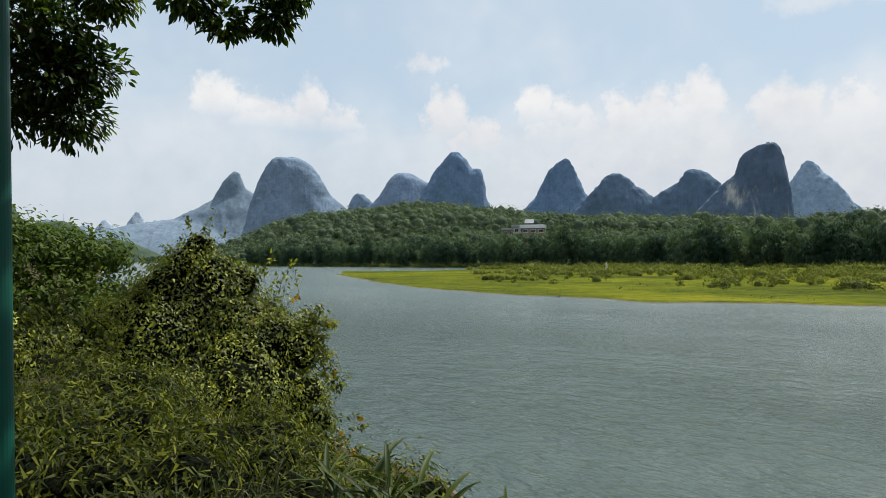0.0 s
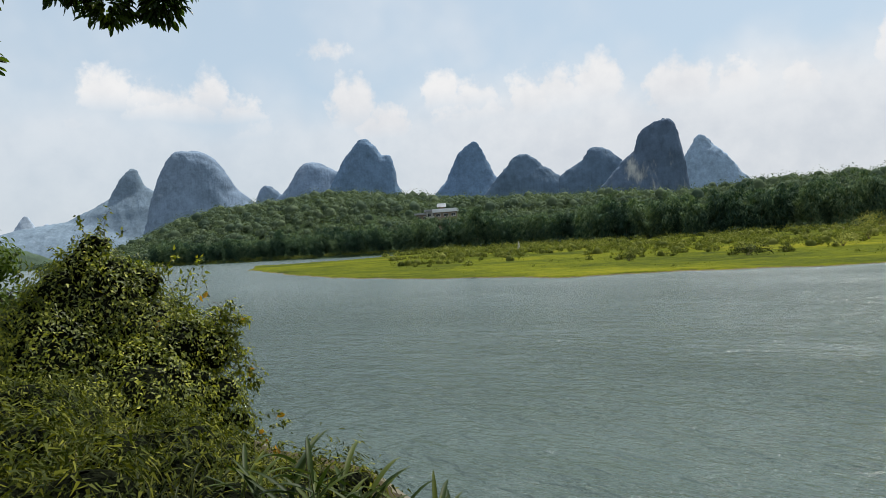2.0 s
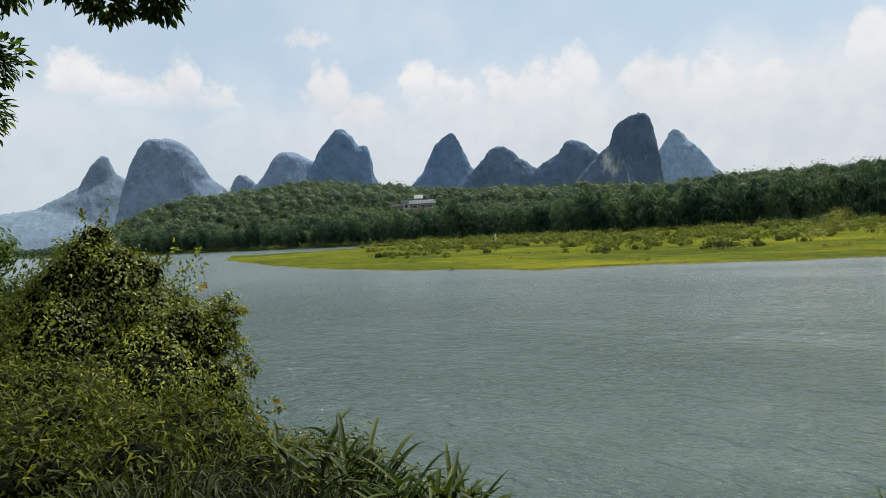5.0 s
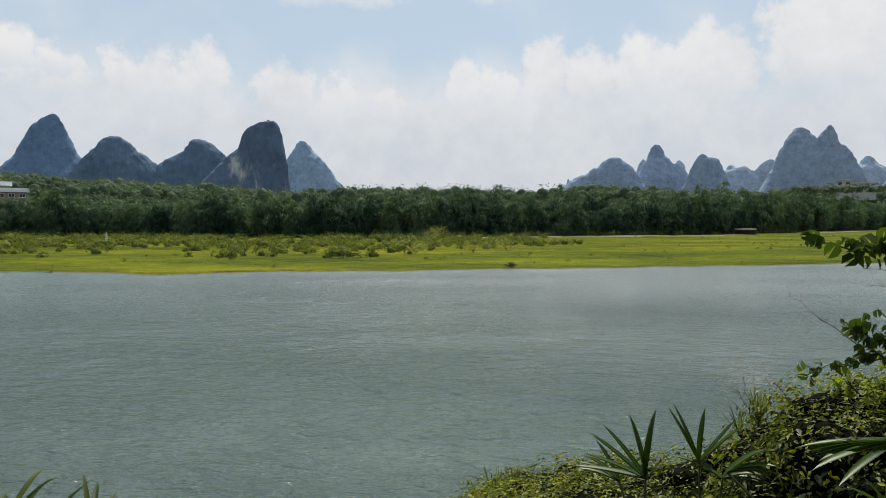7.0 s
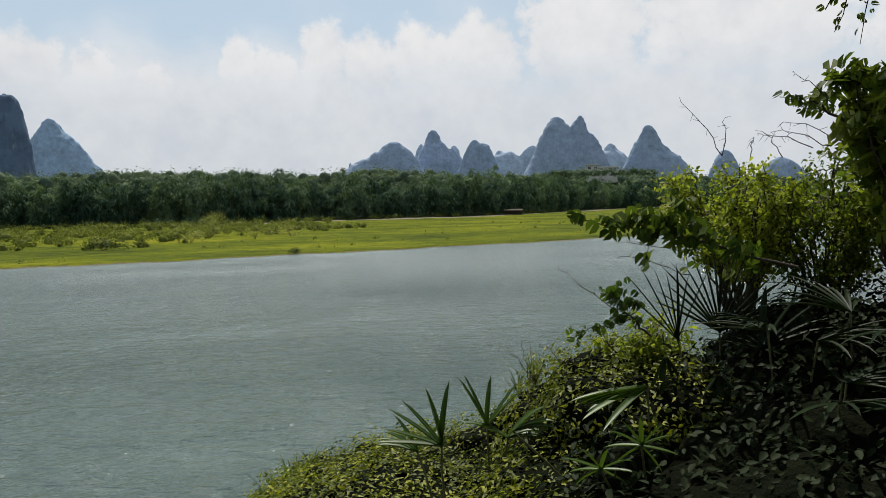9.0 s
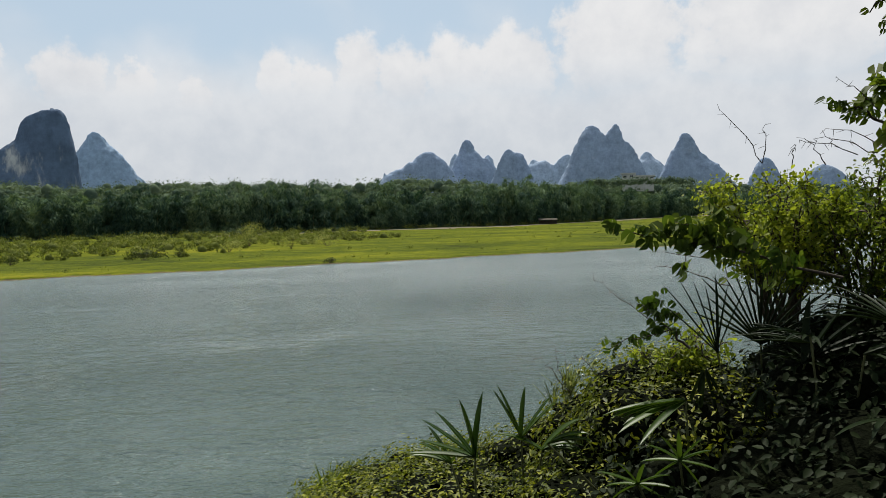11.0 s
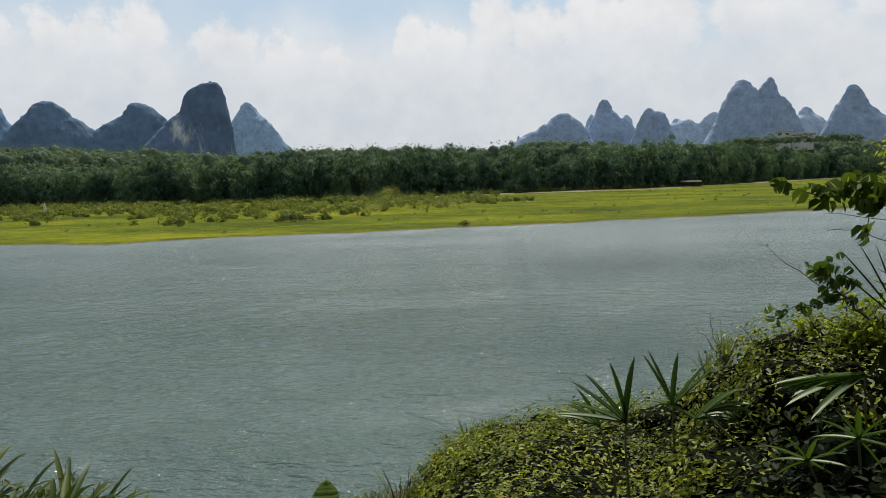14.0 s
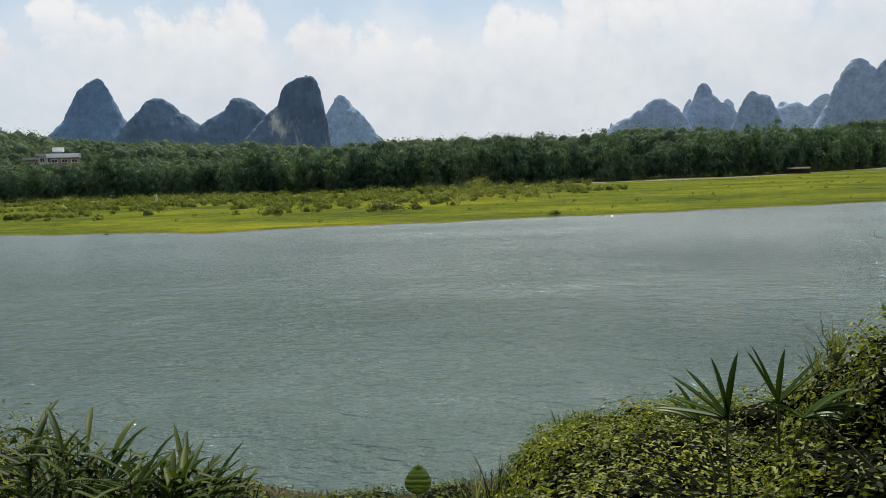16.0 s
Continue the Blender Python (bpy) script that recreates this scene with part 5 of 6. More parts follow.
def grass_stuff(name, label, spots, mat, length, width, droop, per, jitter, lean=0.55):
    """Blades springing from tussocks."""
    base, d = [], []
    for x, y in spots:
        k = per
        px, py = x + rng.normal(0, jitter, k), y + rng.normal(0, jitter, k)
        base.append(np.stack([px, py, land(px, py) - 0.03], -1))
        d.append(np.stack([rng.normal(0, lean, k), rng.normal(0, lean, k), np.ones(k)], -1))
    base, d = np.concatenate(base), np.concatenate(d)
    n = len(base)
    v, f = blade_arrays(base, d, rng.uniform(length[0], length[1], n), rng.uniform(width[0], width[1], n), rng.uniform(droop[0], droop[1], n))
    return tagged(new(name, mesh_of(name, v, f, mat, True)), label, "grass", kind="stuff")


def on_arc(az0, az1, d0, d1, n):
    az, d = rng.uniform(az0, az1, n), rng.uniform(d0, d1, n)
    return list(zip(-np.sin(np.radians(az)) * d, np.cos(np.radians(az)) * d))


grass_stuff("reed_grass", "tangled broad-bladed reed grass on the bank edge", on_arc(31, 66, 3.7, 5.6, 170), GRASS, (0.18, 0.42), (0.012, 0.028), (1.0, 3.2), 26, 0.14, 0.9)
grass_stuff("bank_grass", "rough long grass below the thicket", on_arc(48, 82, 5.4, 9.5, 200), GRASS, (0.25, 0.6), (0.012, 0.024), (1.2, 3.0), 22, 0.24, 0.9)
grass_stuff("shore_weeds", "low weeds on the slope down to the water", on_arc(-6, 40, 4.6, 10.8, 330), GRASS, (0.08, 0.22), (0.010, 0.024), (0.8, 2.4), 22, 0.24, 1.0)
grass_stuff("mound_grass", "long thin grass at the foot of the creeper mound", [(-0.55, 5.6), (-0.4, 6.0), (-0.65, 5.2), (-0.1, 6.1), (-0.6, 4.8), (-0.45, 5.4), (0.3, 5.9)], GRASS, (0.4, 0.8), (0.010, 0.022), (0.3, 1.8), 20, 0.10, 0.6)
grass_stuff("edge_grass", "thin grass blades beside the creeper mound", on_arc(-5, 3.5, 5.0, 6.2, 16), GRASS, (0.2, 0.42), (0.010, 0.02), (0.3, 1.2), 14, 0.09)


def cane(x, y, height, leaves_n, length, turn):
    """An upright cane with broad pointed leaves in alternate ranks."""
    z = ground_z(x, y)
    e = thing("reed_cane", (x, y, z), "upright green reed with broad pointed leaves", "reed", "reeds on the bank edge")
    tip = np.array([0.12 * math.cos(turn), 0.12 * math.sin(turn), height])
    pts = bent((0, 0, -0.05), tip, 0, 6, 0.008)
    part("stem", mesh_of("stem", *tube(pts, 0.006, 0.003, 5), CULM, True), e)
    for i in range(leaves_n):
        t = 0.45 + 0.55 * (i + 0.5) / leaves_n
        p = pts[0] + (tip - pts[0]) * t
        a = turn + (i % 2) * math.pi + rng.normal(0, 0.7)
        d = np.array([[math.cos(a), math.sin(a), rng.uniform(0.1, 1.2)]])
        v, f = blade_arrays([p], d, length * rng.uniform(0.7, 1.15), length * rng.uniform(0.11, 0.16), rng.uniform(0.1, 1.1), 6, 0.3)
        part("leaf", mesh_of("leaf", v, f, REED, True), e)


for az, d, h, k in [(46.5, 4.3, 0.55, 4), (44.2, 4.2, 0.62, 3), (43.0, 4.3, 0.50, 5), (40.9, 4.2, 0.42, 6), (40.0, 4.0, 0.46, 7), (39.2, 4.25, 0.40, 6), (38.0, 4.2, 0.36, 6), (37.0, 4.1, 0.36, 5),
                    (35.8, 4.2, 0.32, 5), (34.4, 4.1, 0.32, 4), (33.0, 4.3, 0.26, 4), (41.8, 4.4, 0.40, 5), (48.5, 4.6, 0.36, 5), (51, 4.8, 0.34, 5),
                    (45.3, 4.5, 0.40, 7), (42.4, 4.0, 0.34, 7), (40.5, 4.5, 0.36, 7), (38.6, 3.95, 0.30, 7), (37.5, 4.4, 0.32, 6), (36.4, 4.0, 0.28, 6), (35.0, 4.4, 0.30, 6), (33.6, 4.0, 0.24, 6), (32.2, 4.2, 0.22, 6), (30.8, 4.3, 0.2, 5), (47.4, 4.2, 0.34, 7)]:
    x, y, _ = polar(az, d)
    cane(x, y, h * 1.12, k + 4, rng.uniform(0.28, 0.44), rng.uniform(0, 6.28))
for az, d, h in [(45.2, 4.2, 0.78), (43.6, 4.2, 0.70), (37.6, 4.2, 0.50), (35.2, 4.2, 0.48), (33.8, 4.1, 0.44), (47.2, 4.3, 0.66), (39.6, 4.3, 0.55)]:
    x, y, _ = polar(az, d)
    z = ground_z(x, y)
    e = thing("grass_stalk", (x, y, z), "single thin upright grass stalk", "grass", "grass stalks")
    pts = bent((0, 0, -0.03), (rng.normal(0, 0.06), rng.normal(0, 0.06), h), 0, 6, 0.006)
    part("stem", mesh_of("stem", *tube(pts, 0.004, 0.0015, 4), TWIG, True), e)


def heart_leaf(x, y):
    z = ground_z(x, y)
    e = thing("taro_plant", (x, y, z), "big heart-shaped light green taro leaf by the shore", "plant")
    part("stalk", mesh_of("stalk", *tube(bent((0, 0, -0.05), (0.03, 0.06, 0.47), 0, 6), 0.012, 0.007, 6), CULM, True), e)
    n = 18
    t = np.linspace(0, 1, n)
    w = 0.19 * np.sin(np.pi * t ** 0.75) ** 0.8
    rows = np.stack([np.stack([-w, 0 * t + 0.03 * w, 0.31 * t], -1), np.stack([-w * 0.5, 0 * t - 0.02, 0.31 * t], -1), np.stack([0 * t, 0 * t, 0.31 * t], -1), np.stack([w * 0.5, 0 * t - 0.02, 0.31 * t], -1), np.stack([w, 0.03 * w, 0.31 * t], -1)], 1)
    rows[:, :, 1] += 0.34 * (t ** 1.2)[:, None] + 0.012 * np.sin(t * 40)[:, None]
    f = [(i * 5 + j, i * 5 + j + 1, (i + 1) * 5 + j + 1, (i + 1) * 5 + j) for i in range(n - 1) for j in range(4)]
    v = rows.reshape(-1, 3) + np.array([0.03, 0.02, 0.43])
    part("blade", mesh_of("blade", v, np.array(f), FEATHER, True), e)


heart_leaf(-1.5, 8.3)


def spot(az, el, d):
    """A place d metres off by its bearing and height in degrees, fitted to the view from the camera's standpoint."""
    return np.array([-0.31 - math.sin(radians(az)) * d, -0.74 + math.cos(radians(az)) * d, 5.64 + math.tan(radians(el)) * d])


# the mound of creeper
MOUND = []
for az, el, d, r in [(-5.5, -21.6, 5.6, 0.34), (-9, -20.3, 5.5, 0.4), (-12, -19.8, 5.3, 0.4), (-15, -19.4, 5.1, 0.42), (-18, -19.2, 4.9, 0.42), (-21, -18.9, 4.8, 0.42),
                     (-24, -18.0, 4.7, 0.4), (-26.4, -16.4, 4.6, 0.36), (-28.6, -14.8, 4.5, 0.34), (-30.4, -13.0, 4.4, 0.32), (-32.4, -11.6, 4.3, 0.32), (-35, -11.2, 4.3, 0.32), (-38, -11.6, 4.2, 0.32)]:
    for back, lower in ((0.0, 0.0), (0.55, 2.4), (1.1, 5.6), (1.6, 9.0), (2.1, 13.5), (2.5, 18.0)):
        x, y, z = spot(az + rng.uniform(-0.8, 0.8), el + 0.35 - lower - rng.uniform(0, 0.5), d - back)
        if az < -29.5 and back > 0.6:
            continue
        MOUND.append((x, y, max(z - r * 0.62, ground_z(x, y) + 0.02), r * 1.1, r * 1.1, r * 0.62))
leafy_heap("creeper_mound", "mound of yellow-green creeper covering the bank", "creeper", MOUND + burst(MOUND, 8, 0.2, 0.42), 120000, 0.034, CREEPER_R, template=POINTED, tumble=0.75, out=0.035, rough=0.24, scale=4.2, droop=0.35, shrink=0.78, up_only=-0.2)


GULLY = []
for x0 in np.arange(-2.6, 0.5, 0.55):
    for y0 in (3.1, 4.0, 5.0, 6.0, 7.1, 8.4, 9.6):
        x1, y1 = x0 + rng.uniform(-0.25, 0.25), y0 + rng.uniform(-0.3, 0.3)
        GULLY.append((x1, y1, ground_z(x1, y1) - 0.05, rng.uniform(0.28, 0.45), rng.uniform(0.28, 0.45), rng.uniform(0.10, 0.2)))
leafy_heap("gully_weeds", "low green weeds in the gully down to the water", "weeds", GULLY, 17000, 0.055, CREEPER_R, out=0.04, rough=0.3, scale=5.0, shrink=0.8, up_only=-0.1)


# ---- fan palms ----
def frond(parent, base, right, up, angles, length, mat, width=0.058, droop=0.15):
    """One fan leaf: a stalk and pleated leaflets spread in the plane of right and up."""
    base, right, up = np.array(base, float), unit(np.array(right, float)), unit(np.array(up, float))
    d = np.array([right * math.sin(radians(a)) + up * math.cos(radians(a)) for a in angles])
    k = len(angles)
    v, f = blade_arrays(np.repeat(base[None], k, 0), d, length * rng.uniform(0.86, 1.08, k), width * rng.uniform(0.85, 1.15, k), droop * rng.uniform(0.5, 1.4, k), 6, 0.35)
    return part("frond", mesh_of("frond", v, f, mat, True), parent)


def fan_palm(x, y, fronds, mat, label):
    """fronds: hub place, plane's right and up, angles, length, droop."""
    z = ground_z(x, y)
    e = thing("fan_palm", (x, y, z), label, "palm", "fan palms")
    off = np.array((x, y, z))
    for hub, right, up, angles, length, droop in fronds:
        part("stalk", mesh_of("stalk", *tube(bent((0, 0, -0.05), np.array(hub) - off, -0.04, 6, 0.006), 0.008, 0.005, 6), CULM, True), e)
        frond(e, np.array(hub) - off, right, up, angles, length, mat, 0.056 if len(angles) < 8 else 0.030 if len(angles) < 14 else 0.044, droop)
    return e


fan_palm(0.72, 2.36, [((0.68, 2.30, 4.47), (0.96, -0.28, 0), (0, 0.1, 1), (-84, -70, -52, -38, -13, 9), 0.305, 0.08),
                      ((0.60, 2.45, 4.40), (0.9, -0.4, 0), (-0.5, 0.2, 0.6), (-60, -35, -10, 15, 50), 0.22, 0.6)], PALM, "young fan palm with upright pointed green leaflets")
fan_palm(1.12, 2.80, [((1.09, 2.74, 4.38), (0.93, -0.36, 0), (0, 0.1, 1), (-28, -22, 7, 36, 44), 0.335, 0.08),
                      ((1.18, 2.66, 4.33), (0.9, -0.4, 0), (0.5, -0.2, 0.25), (-60, -30, 0, 30, 60), 0.25, 0.9)], PALM, "young fan palm with dark upright leaflets")
ACROSS = (0.76, -0.65, 0)
fan_palm(2.32, 2.36, [(spot(-40.6, -10.4, 3.9), ACROSS, (0, 0, 1), (-64, -56, -47, -40, -33, -26, -19, -12, -5, 2, 9, 16, 23, 30, 38, 46, 55, 64), 0.43, 0.10),
                      (spot(-37.5, -11.2, 3.8), ACROSS, (-0.1, 0.05, 1), (-44, -32, -20, -11, -3, 5, 14, 26), 0.42, 0.12),
                      (spot(-40.6, -13.7, 3.5), ACROSS, (0, -0.15, -1), (-34, -18, -6, 8, 22, 40), 0.29, 0.05),
                      (spot(-43.6, -11.6, 3.7), ACROSS, (0.6, -0.4, 0.7), (-34, -18, -4, 12, 30), 0.36, 0.4),
                      (spot(-36.6, -12.6, 3.5), ACROSS, (0.1, 0, -1), (-24, -8, 10, 26), 0.26, 0.1)], PALM_SHADED, "fan palm darkened for shade, with a large upright fan and drooping leaves")
fan_palm(1.72, 2.10, [(spot(-35.2, -15.0, 3.3), ACROSS, (-0.9, 0.1, -0.12), (-26, -15, -5, 6, 17, 30), 0.37, 0.35),
                      (spot(-34.8, -19.5, 2.9), ACROSS, (-0.1, -0.3, 0.8), (-135, -95, -60, -34, -8, 28, 52, 95, 140), 0.16, 0.25),
                      (spot(-31.5, -21.5, 2.9), ACROSS, (-0.1, -0.4, 0.6), (-140, -100, -70, -35, 0, 40, 80, 120), 0.17, 0.4),
                      (spot(-24.2, -18.9, 3.1), ACROSS, (0.5, -0.2, 0.3), (-20, 10, 35), 0.22, 0.6)], PALM, "low fan palm spreading over the creeper")
for az, el, d, h in [(-45.5, -10.5, 3.6, 0.34), (-47.5, -13.0, 3.3, 0.4), (-51, -9.5, 3.6, 0.4), (-54, -14, 3.3, 0.4)]:
    x, y, z = spot(az, el, d)
    fr = []
    for _ in range(4):
        a = rng.uniform(0, 6.28)
        out_d = np.array([math.cos(a), math.sin(a), rng.uniform(-0.1, 0.7)])
        fr.append(((x + 0.12 * out_d[0], y + 0.12 * out_d[1], z + rng.uniform(-0.1, 0.1)), np.cross(out_d, (0, 0, 1)), out_d, tuple(np.linspace(-62, 62, 9)), h * rng.uniform(0.8, 1.2), rng.uniform(0.3, 1.0)))
    fan_palm(x, y, fr, PALM_SHADED, "fan palm darkened for shade, with drooping leaflets")


# ---- the shrubs at the end of the view ----
def open_shrub(name, foot, centre, radii, limbs, per_limb, leaf, mat, label, seed, bare=()):
    """An airy shrub: trunk, crooked limbs, twigs with leaves in loose sprays."""
    g = np.random.default_rng(seed)
    x, y = foot
    z = ground_z(x, y)
    e = thing(name, (x, y, z), label, "shrub")
    off = np.array((x, y, z))
    centre, radii = np.array(centre, float), np.array(radii, float)
    fork = (off + centre) / 2 * np.array([1, 1, 0]) + np.array([0, 0, z + (centre[2] - radii[2] - z) * 0.6])
    part("trunk", mesh_of("trunk", *tube(bent((0, 0, -0.1), fork - off, 0, 6, 0.02), 0.035, 0.024, 8), BARK, True), e)
    P, A, N, S = [], [], [], []
    for i in range(limbs):
        d = unit(g.normal(size=3))
        d[2] = abs(d[2]) * 1.1 - 0.35
        end = centre + unit(d) * radii * g.uniform(0.55, 1.0)
        pts = bent(fork, end, -0.06, 8, 0.025)
        part("limb", mesh_of("limb", *tube(pts - off, 0.010, 0.0035, 5), BARK, True), e)
        for j in range(5):
            k = int(g.integers(4, 8))
            q = pts[k] + unit(g.normal(size=3) + d * 0.8) * radii.mean() * g.uniform(0.2, 0.42)
            tw = bent(pts[k], q, -0.02, 6, 0.012)
            part("twig", mesh_of("twig", *tube(tw - off, 0.005, 0.0018, 4), TWIG, True), e)
            m = per_limb // 5
            t = g.uniform(0.2, 1.05, m)
            P.append(tw[0] + (tw[-1] - tw[0]) * t[:, None] + g.normal(0, 0.035, (m, 3)))
            A.append(unit(g.normal(size=(m, 3)) + np.array([0, 0, -0.5])))
            N.append(unit(g.normal(0, 0.6, (m, 3)) + np.array([0, 0, 0.8])))
            S.append(g.uniform(0.55, 1.3, m) * leaf)
    for a, b in bare:
        pts = bent(a, b, -0.02, 8, 0.008)
        part("bare_twig", mesh_of("bare_twig", *tube(pts - off, 0.0032, 0.0012, 4), TWIG, True), e, "leafless dry twig")
        for k in range(2, 8):
            q = pts[k] + unit(g.normal(size=3)) * 0.04
            part("bare_twig", mesh_of("bare_twig", *tube(np.stack([pts[k], q]) - off, 0.0016, 0.0008, 4), TWIG, True), e)
    v, f = leaf_arrays(DISC if leaf > 0.045 else OVAL, np.concatenate(P), np.concatenate(A), np.concatenate(N), np.concatenate(S))
    tagged(part("foliage", mesh_of("foliage", v - off, f, mat), e), kind="stuff")
    return e


def twig_pair(az0, el0, az1, el1, d):
    return (tuple(spot(az0, el0, d)), tuple(spot(az1, el1, d)))


open_shrub("river_shrub", (3.15, 2.95), spot(-41.2, -0.4, 4.4), (0.40, 0.34, 0.27), 36, 270, 0.029, LIME, "airy shrub with small yellow-green leaves over the river", 11,
           bare=[twig_pair(-40.6, 3.3, -37.6, 7.5, 4.3), twig_pair(-40.6, 3.3, -40.8, 6.2, 4.3), twig_pair(-44.8, 3.0, -43.4, 5.0, 4.3), twig_pair(-42.6, 3.0, -42.8, 4.6, 4.3), twig_pair(-39.4, -4.6, -32.6, -3.4, 4.2), twig_pair(-38.4, -6.0, -33.0, -4.6, 4.2)])
open_shrub("river_shrub", (3.5, 2.6), spot(-47.2, -0.6, 4.5), (0.42, 0.36, 0.30), 32, 240, 0.029, LIME, "airy shrub with small yellow-green leaves beside a like one", 15)
open_shrub("river_shrub", (3.9, 2.2), spot(-53.5, -0.4, 4.5), (0.45, 0.36, 0.34), 26, 200, 0.036, LIME, "airy shrub with small yellow-green leaves at the edge of the path", 16)
open_shrub("bauhinia_shrub", (3.6, 2.1), spot(-51.2, 6.2, 4.0), (0.20, 0.20, 0.34), 12, 80, 0.072, ROUND, "shrub with large rounded leaves against the sky", 12,
           bare=[twig_pair(-48.2, 6.4, -45.4, 9.2, 4.0), twig_pair(-48.8, 3.9, -44.8, 5.6, 4.0), twig_pair(-48.0, 3.7, -44.0, 4.9, 4.0), twig_pair(-46.8, 3.6, -43.1, 4.9, 4.0)])
open_shrub("vine_shrub", (2.3, 3.1), spot(-34.0, -10.8, 4.2), (0.34, 0.28, 0.08), 12, 120, 0.036, LIME, "leafy yellow-green vine beside the palms", 13,
           bare=[twig_pair(-33.1, -9.6, -28.0, -5.7, 4.0), twig_pair(-28.1, -13.4, -26.4, -11.8, 4.3), twig_pair(-26.0, -14.8, -23.0, -12.2, 4.4), twig_pair(-25.4, -14.8, -24.8, -11.2, 4.4), twig_pair(-25.6, -14.8, -25.6, -12.0, 4.4)])


def leafy_bough(name, label, base, tip, side_twigs, count, leaf, mat, bow=-0.03):
    """A slender bough with big rounded leaves hanging along it and on its side twigs."""
    a, b = np.array(base), np.array(tip)
    e = thing(name, tuple(a), label, "branch")
    pts = bent(a, b, bow, 12, 0.01)
    part("bough", mesh_of("bough", *tube(pts - a, 0.008, 0.003, 6), BARK, True), e)
    lines = [(pts, count)]
    for at, end, k in side_twigs:
        tw = bent(pts[at], np.array(end), -0.02, 7, 0.008)
        part("twig", mesh_of("twig", *tube(tw - a, 0.004, 0.0015, 4), TWIG, True), e)
        lines.append((tw, k))
    chunks = []
    for line, k in lines:
        if not k:
            continue
        t = rng.uniform(0.15, 1.0, k)
        s = np.linspace(0, 1, len(line))
        p = np.stack([np.interp(t, s, line[:, i]) for i in range(3)], -1) + rng.normal(0, leaf * 0.4, (k, 3)) + np.array([0, 0, leaf * 0.4])
        ax = unit(rng.normal(0, 0.55, (k, 3)) + np.array([-0.2, 0.1, -0.8]))
        chunks.append(leaf_arrays(DISC, p, ax, rng.normal(0, 0.7, (k, 3)) + np.array([-0.3, -0.7, 0.6]), rng.uniform(0.6, 1.2, k) * leaf))
    v, f = joined(chunks)
    part("foliage", mesh_of("foliage", v - a, f, mat), e)


leafy_bough("round_leaf_bough", "slender bough with hanging round green leaves", spot(-46.0, -5.2, 3.7), spot(-29.0, -1.5, 3.7),
            [(5, spot(-34.0, -0.9, 3.7), 26), (4, spot(-37.0, -0.2, 3.7), 30), (6, spot(-36.5, -1.6, 3.7), 26), (7, spot(-35.2, -5.2, 3.7), 8), (5, spot(-38.2, -5.6, 3.7), 8), (3, spot(-41.0, -6.0, 3.7), 6)], 120, 0.066, ROUND)
leafy_bough("round_leaf_vine", "vine with big rounded leaves beside the palms", spot(-35.5, -11.0, 3.8), spot(-31.4, -7.6, 3.9),
            [(4, spot(-29.0, -11.4, 3.9), 26), (8, spot(-33.4, -7.4, 3.9), 16), (6, spot(-34.8, -8.4, 3.9), 14)], 30, 0.050, ROUND)
leafy_bough("round_leaf_spray", "thin twigs with small round leaves against the sky", spot(-49.0, 5.2, 3.9), spot(-45.2, 7.2, 3.9), [(7, spot(-46.6, 5.9, 3.9), 10)], 26, 0.05, ROUND)
leafy_bough("hanging_spray", "thin twigs with small leaves hanging from above", spot(-52.0, 15.5, 3.8), spot(-47.4, 13.2, 3.8),
            [(6, spot(-48.0, 11.6, 3.8), 10), (4, spot(-49.6, 10.6, 3.8), 16), (7, spot(-47.7, 14.6, 3.8), 8)], 30, 0.034, ROUND)


def spiky_tuft(base, count, length, mat, label):
    """A tuft of stiff narrow upright blades."""
    e = thing("spiky_tuft", tuple(base), label, "grass", "spiky tufts")
    for _ in range(count):
        d = np.array([[rng.normal(0, 0.34), rng.normal(0, 0.34), 1.0]])
        v, f = blade_arrays([(0, 0, 0)], d, length * rng.uniform(0.7, 1.1), 0.016, 0.25, 5, 0.3)
        part("blade", mesh_of("blade", v, f, mat, True), e)


TUFT_GREY = leaf_material("grey-green blades", [(0.10, 0.13, 0.06), (0.22, 0.25, 0.13)], 0.3, 0.5, 1.0, 0.2)
for az, el, d, n, tall in ((-25.9, -15.4, 4.5, 20, 0.26), (-24.6, -16.2, 4.5, 9, 0.2)):
    spiky_tuft(spot(az, el, d), n, tall, TUFT_GREY, "tuft of stiff narrow grey-green blades behind the creeper")
for az, el, d, n, tall in ((-5.2, -22.8, 5.2, 24, 0.34), (-3.6, -24.0, 5.2, 18, 0.30), (-6.8, -21.6, 5.3, 8, 0.22)):
    spiky_tuft(spot(az, el, d), n, tall, LIME, "tuft of yellow-green blades at the foot of the creeper mound")
# heaps of darkened leaves fill the place where deep shade falls
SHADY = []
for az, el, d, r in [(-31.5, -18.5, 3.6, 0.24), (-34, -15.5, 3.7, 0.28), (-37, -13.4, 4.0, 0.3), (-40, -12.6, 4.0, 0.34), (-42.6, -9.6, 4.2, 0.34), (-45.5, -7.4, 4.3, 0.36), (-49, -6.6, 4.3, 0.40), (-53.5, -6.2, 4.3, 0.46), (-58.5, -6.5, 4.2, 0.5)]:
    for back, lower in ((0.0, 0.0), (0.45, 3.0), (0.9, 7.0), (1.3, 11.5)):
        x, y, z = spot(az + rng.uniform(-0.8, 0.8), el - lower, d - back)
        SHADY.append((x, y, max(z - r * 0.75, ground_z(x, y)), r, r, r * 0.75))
leafy_heap("shaded_undergrowth", "undergrowth below the palms, darkened for shade", "undergrowth", SHADY, 14000, 0.045, SHADED, out=0.05, shrink=0.84)

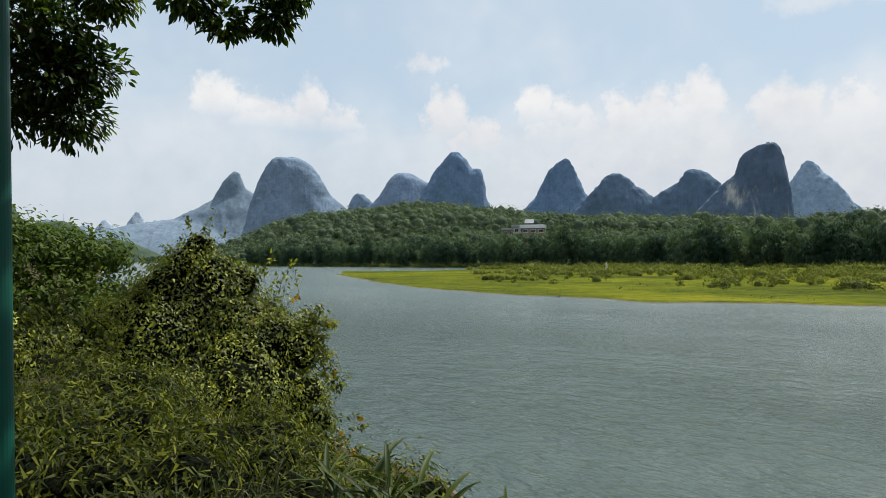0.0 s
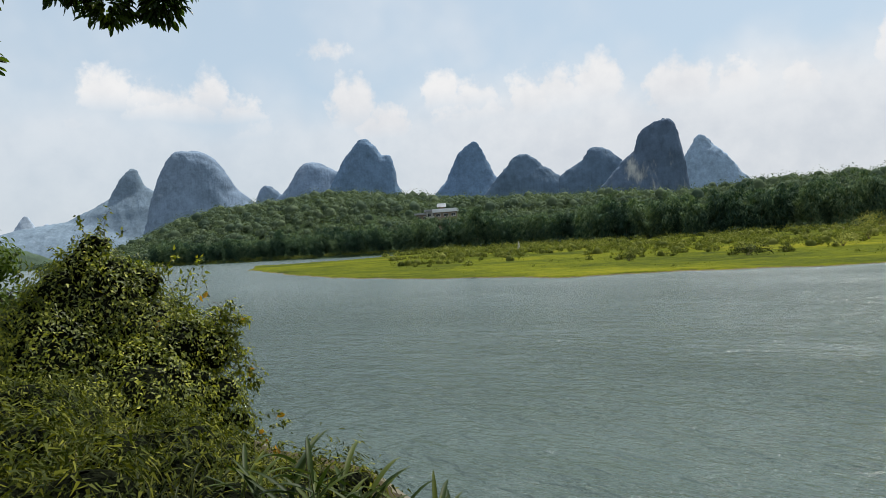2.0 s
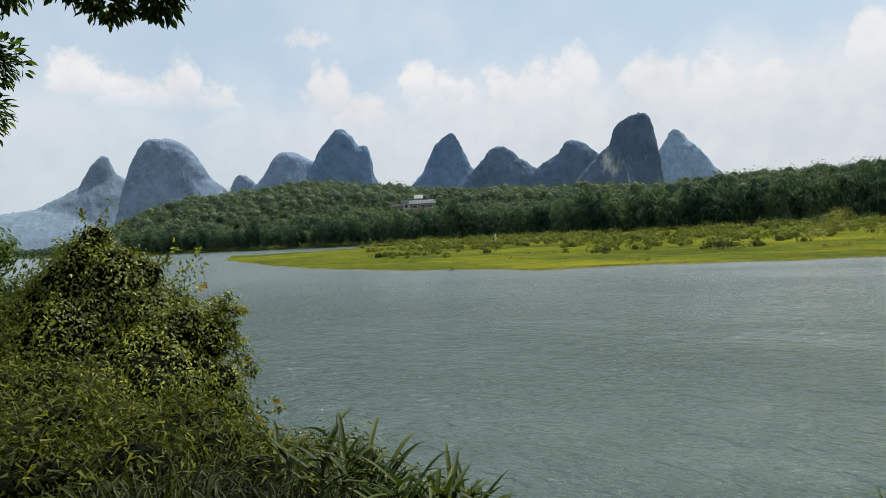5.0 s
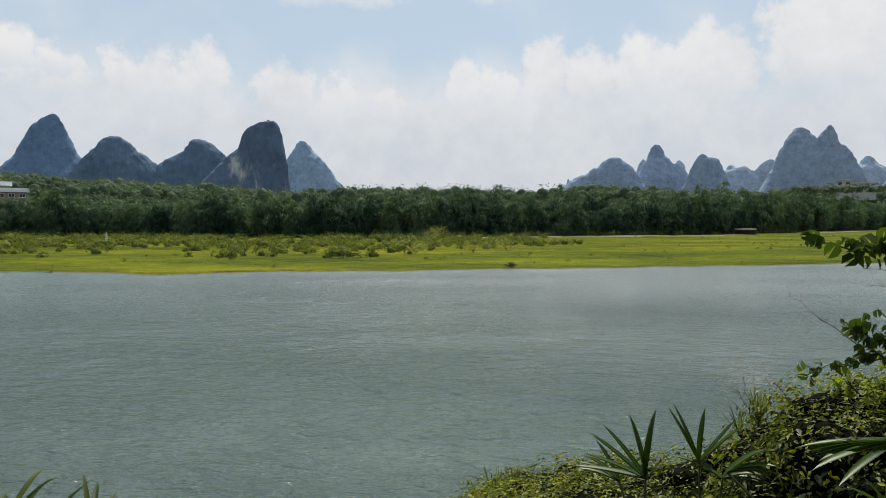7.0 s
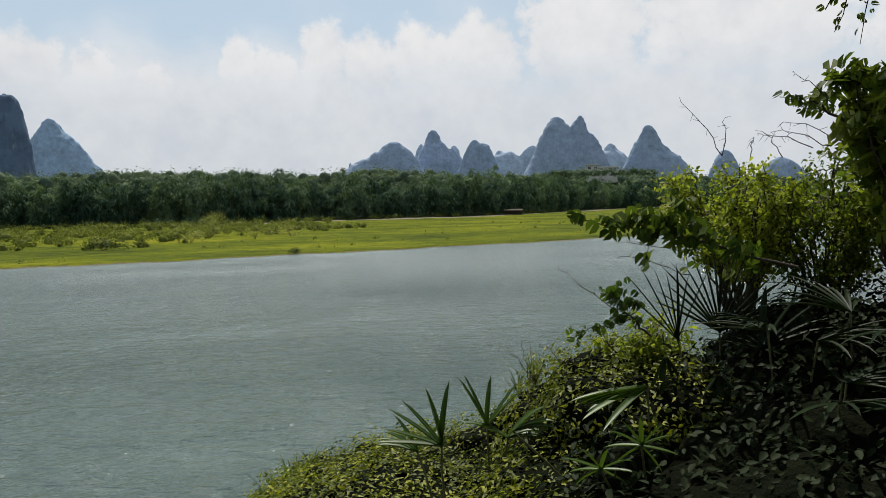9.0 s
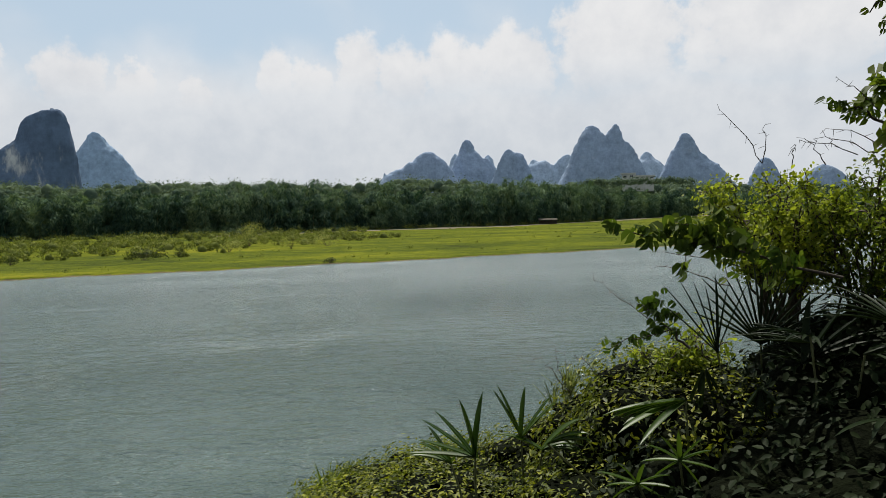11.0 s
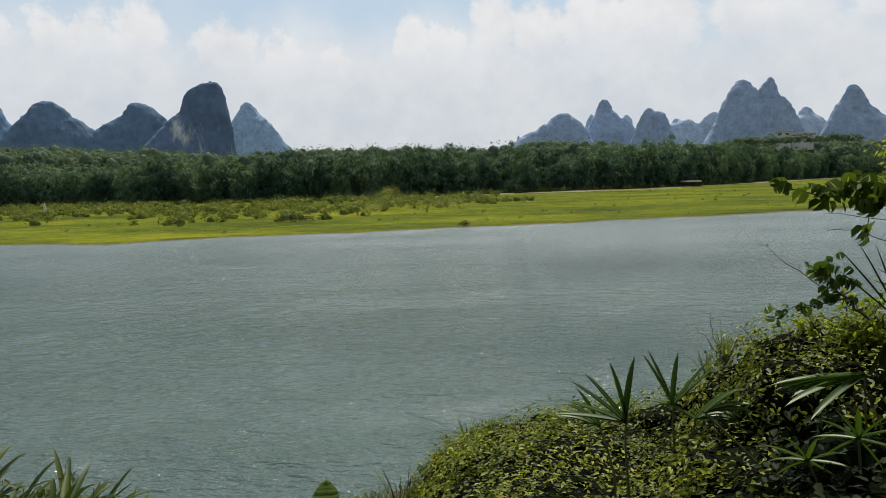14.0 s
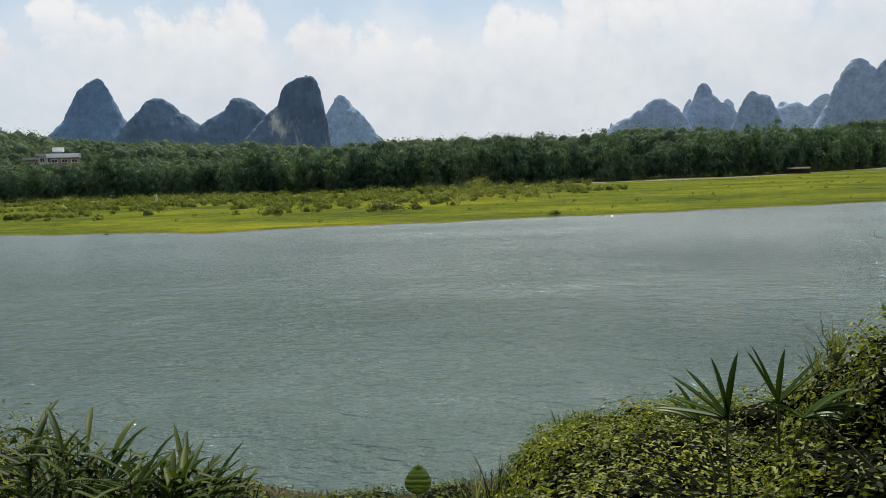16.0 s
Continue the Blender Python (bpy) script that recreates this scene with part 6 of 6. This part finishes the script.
# ---- the tree over the path, and the post ----
# sprays that hang into the view
SEEN = [(-7.7, 2.2, 7.9, 0.9), (-7.6, 2.7, 8.4, 0.8), (-7.5, 2.7, 7.3, 0.55), (-7.4, 3.05, 7.5, 0.42), (-7.45, 2.9, 6.95, 0.42), (-7.7, 2.3, 7.1, 0.6), (-7.35, 3.25, 8.3, 0.35), (-7.9, 1.9, 6.8, 0.5), (-7.5, 2.8, 7.8, 0.45),
            (-12.1, 6.9, 10.55, 0.60), (-11.84, 7.5, 10.15, 0.50), (-11.24, 8.2, 10.25, 0.50), (-11.0, 8.4, 10.75, 0.50), (-12.2, 6.8, 11.15, 0.6), (-11.4, 7.8, 11.15, 0.7)]


def big_tree(x, y, seen, centre, radii, total, seed, low=0):
    z = ground_z(x, y)
    e = thing("broadleaf_tree", (x, y, z), "large broadleaf tree with glossy dark leaves, crown out of view added for shade", "tree")
    off = np.array((x, y, z))
    fork = np.array((x + (0.5 if x < 0 else -0.4), y + 0.2, z + 4.2))
    part("trunk", mesh_of("trunk", *tube(bent((0, 0, -0.3), fork - off, 0, 8, 0.04), 0.34, 0.24, 12), BARK, True), e)
    clusters = [(np.array(c[:3]), c[3]) for c in seen]
    g = np.random.default_rng(seed)
    eye = np.array((0, -0.3, 5.5))
    # the rest of the crown stays above the view, added to cast shade
    while len(clusters) < total:
        d = unit(g.normal(size=3))
        d[2] = abs(d[2])
        c = np.array(centre) + d * np.array(radii) * g.uniform(0.45, 1.0)
        v = c - eye
        if math.degrees(math.atan2(v[2], math.hypot(v[0], v[1]))) < 33:
            continue
        clusters.append((c, g.uniform(0.6, 1.0)))
    # extra unseen clusters, put there to block light from the right-hand undergrowth
    clusters += [(np.array((g.uniform(2.0, 5.0), g.uniform(0.6, 2.5), g.uniform(8.3, 9.1))), 0.5) for _ in range(low)]
    P, A, N, S = [], [], [], []
    for i, (c, r) in enumerate(clusters):
        k = (int(1300 * r) + 140 if i < 9 else int(620 * r)) if i < len(seen) else 120
        d = unit(g.normal(size=(k, 3)))
        P.append(c + d * r * g.uniform(0.3, 1.0, (k, 1)) * np.array([1, 1, 0.75]))
        A.append(unit(d * 0.8 + np.array([0, 0, -0.4]) + g.normal(0, 0.35, (k, 3))))
        N.append(unit(d * 0.7 + g.normal(0, 0.4, (k, 3)) + np.array([0.1, 0.4, 1.0])))
        S.append(g.uniform(0.075, 0.125, k) * ((1.0 if i < 9 else 2.1) if i < len(seen) else 2.8))
    tv = (LANCE[0] * np.array([1, 1.6, 1]), LANCE[1])
    v, f = leaf_arrays(tv, np.concatenate(P), np.concatenate(A), np.concatenate(N), np.concatenate(S))
    tagged(part("crown", mesh_of("crown", v - off, f, MANGO), e), kind="stuff")
    ends = [c for c, _ in clusters[::9]] + [np.array(c[:3]) for c in seen[:4]] + [np.array(c[:3]) + np.array([0, 0, 0.5]) for c in seen[9:13:3]]
    for c in ends:
        if c[1] > 1 and c[2] < 8.7 and c[0] > -7:
            pts = bent(fork, c, -1.2, 9, 0.05)
        else:
            pts = bent(fork, c, -0.4, 9, 0.08)
        part("limb", mesh_of("limb", *tube(pts - off, 0.11, 0.02, 7), BARK, True), e)


big_tree(-8.2, -1.6, SEEN, (-2.6, -1.2, 8.6), (7.5, 5.2, 4.0), 190, 21)
# unseen second tree, added only to shade the plants on the right
big_tree(6.2, -0.8, [], (4.6, -0.6, 8.6), (4.2, 3.6, 3.2), 120, 22, 110)

POSTPAINT = plain_material("dark green paint", (0.003, 0.060, 0.044), (0.006, 0.085, 0.062), 5.0, 0.5, 0.1, 0.002, 0.0, 0.2)


def green_post():
    at = np.array((-4.130, 1.205, 0.0))
    z = ground_z(at[0], at[1])
    e = thing("lamp_post", (at[0], at[1], z), "round dark green painted steel post beside the path", "post")
    bm = bmesh.new()
    bmesh.ops.create_cone(bm, cap_ends=True, segments=28, radius1=0.096, radius2=0.088, depth=4.6, matrix=Matrix.Translation((0, 0, 2.25)))
    solid("shaft", bm, POSTPAINT, e)
    bm = bmesh.new()
    bmesh.ops.create_cone(bm, cap_ends=True, segments=28, radius1=0.2, radius2=0.19, depth=0.06, matrix=Matrix.Translation((0, 0, 0.02)))
    solid("base_plate", bm, POSTPAINT, e)


green_post()
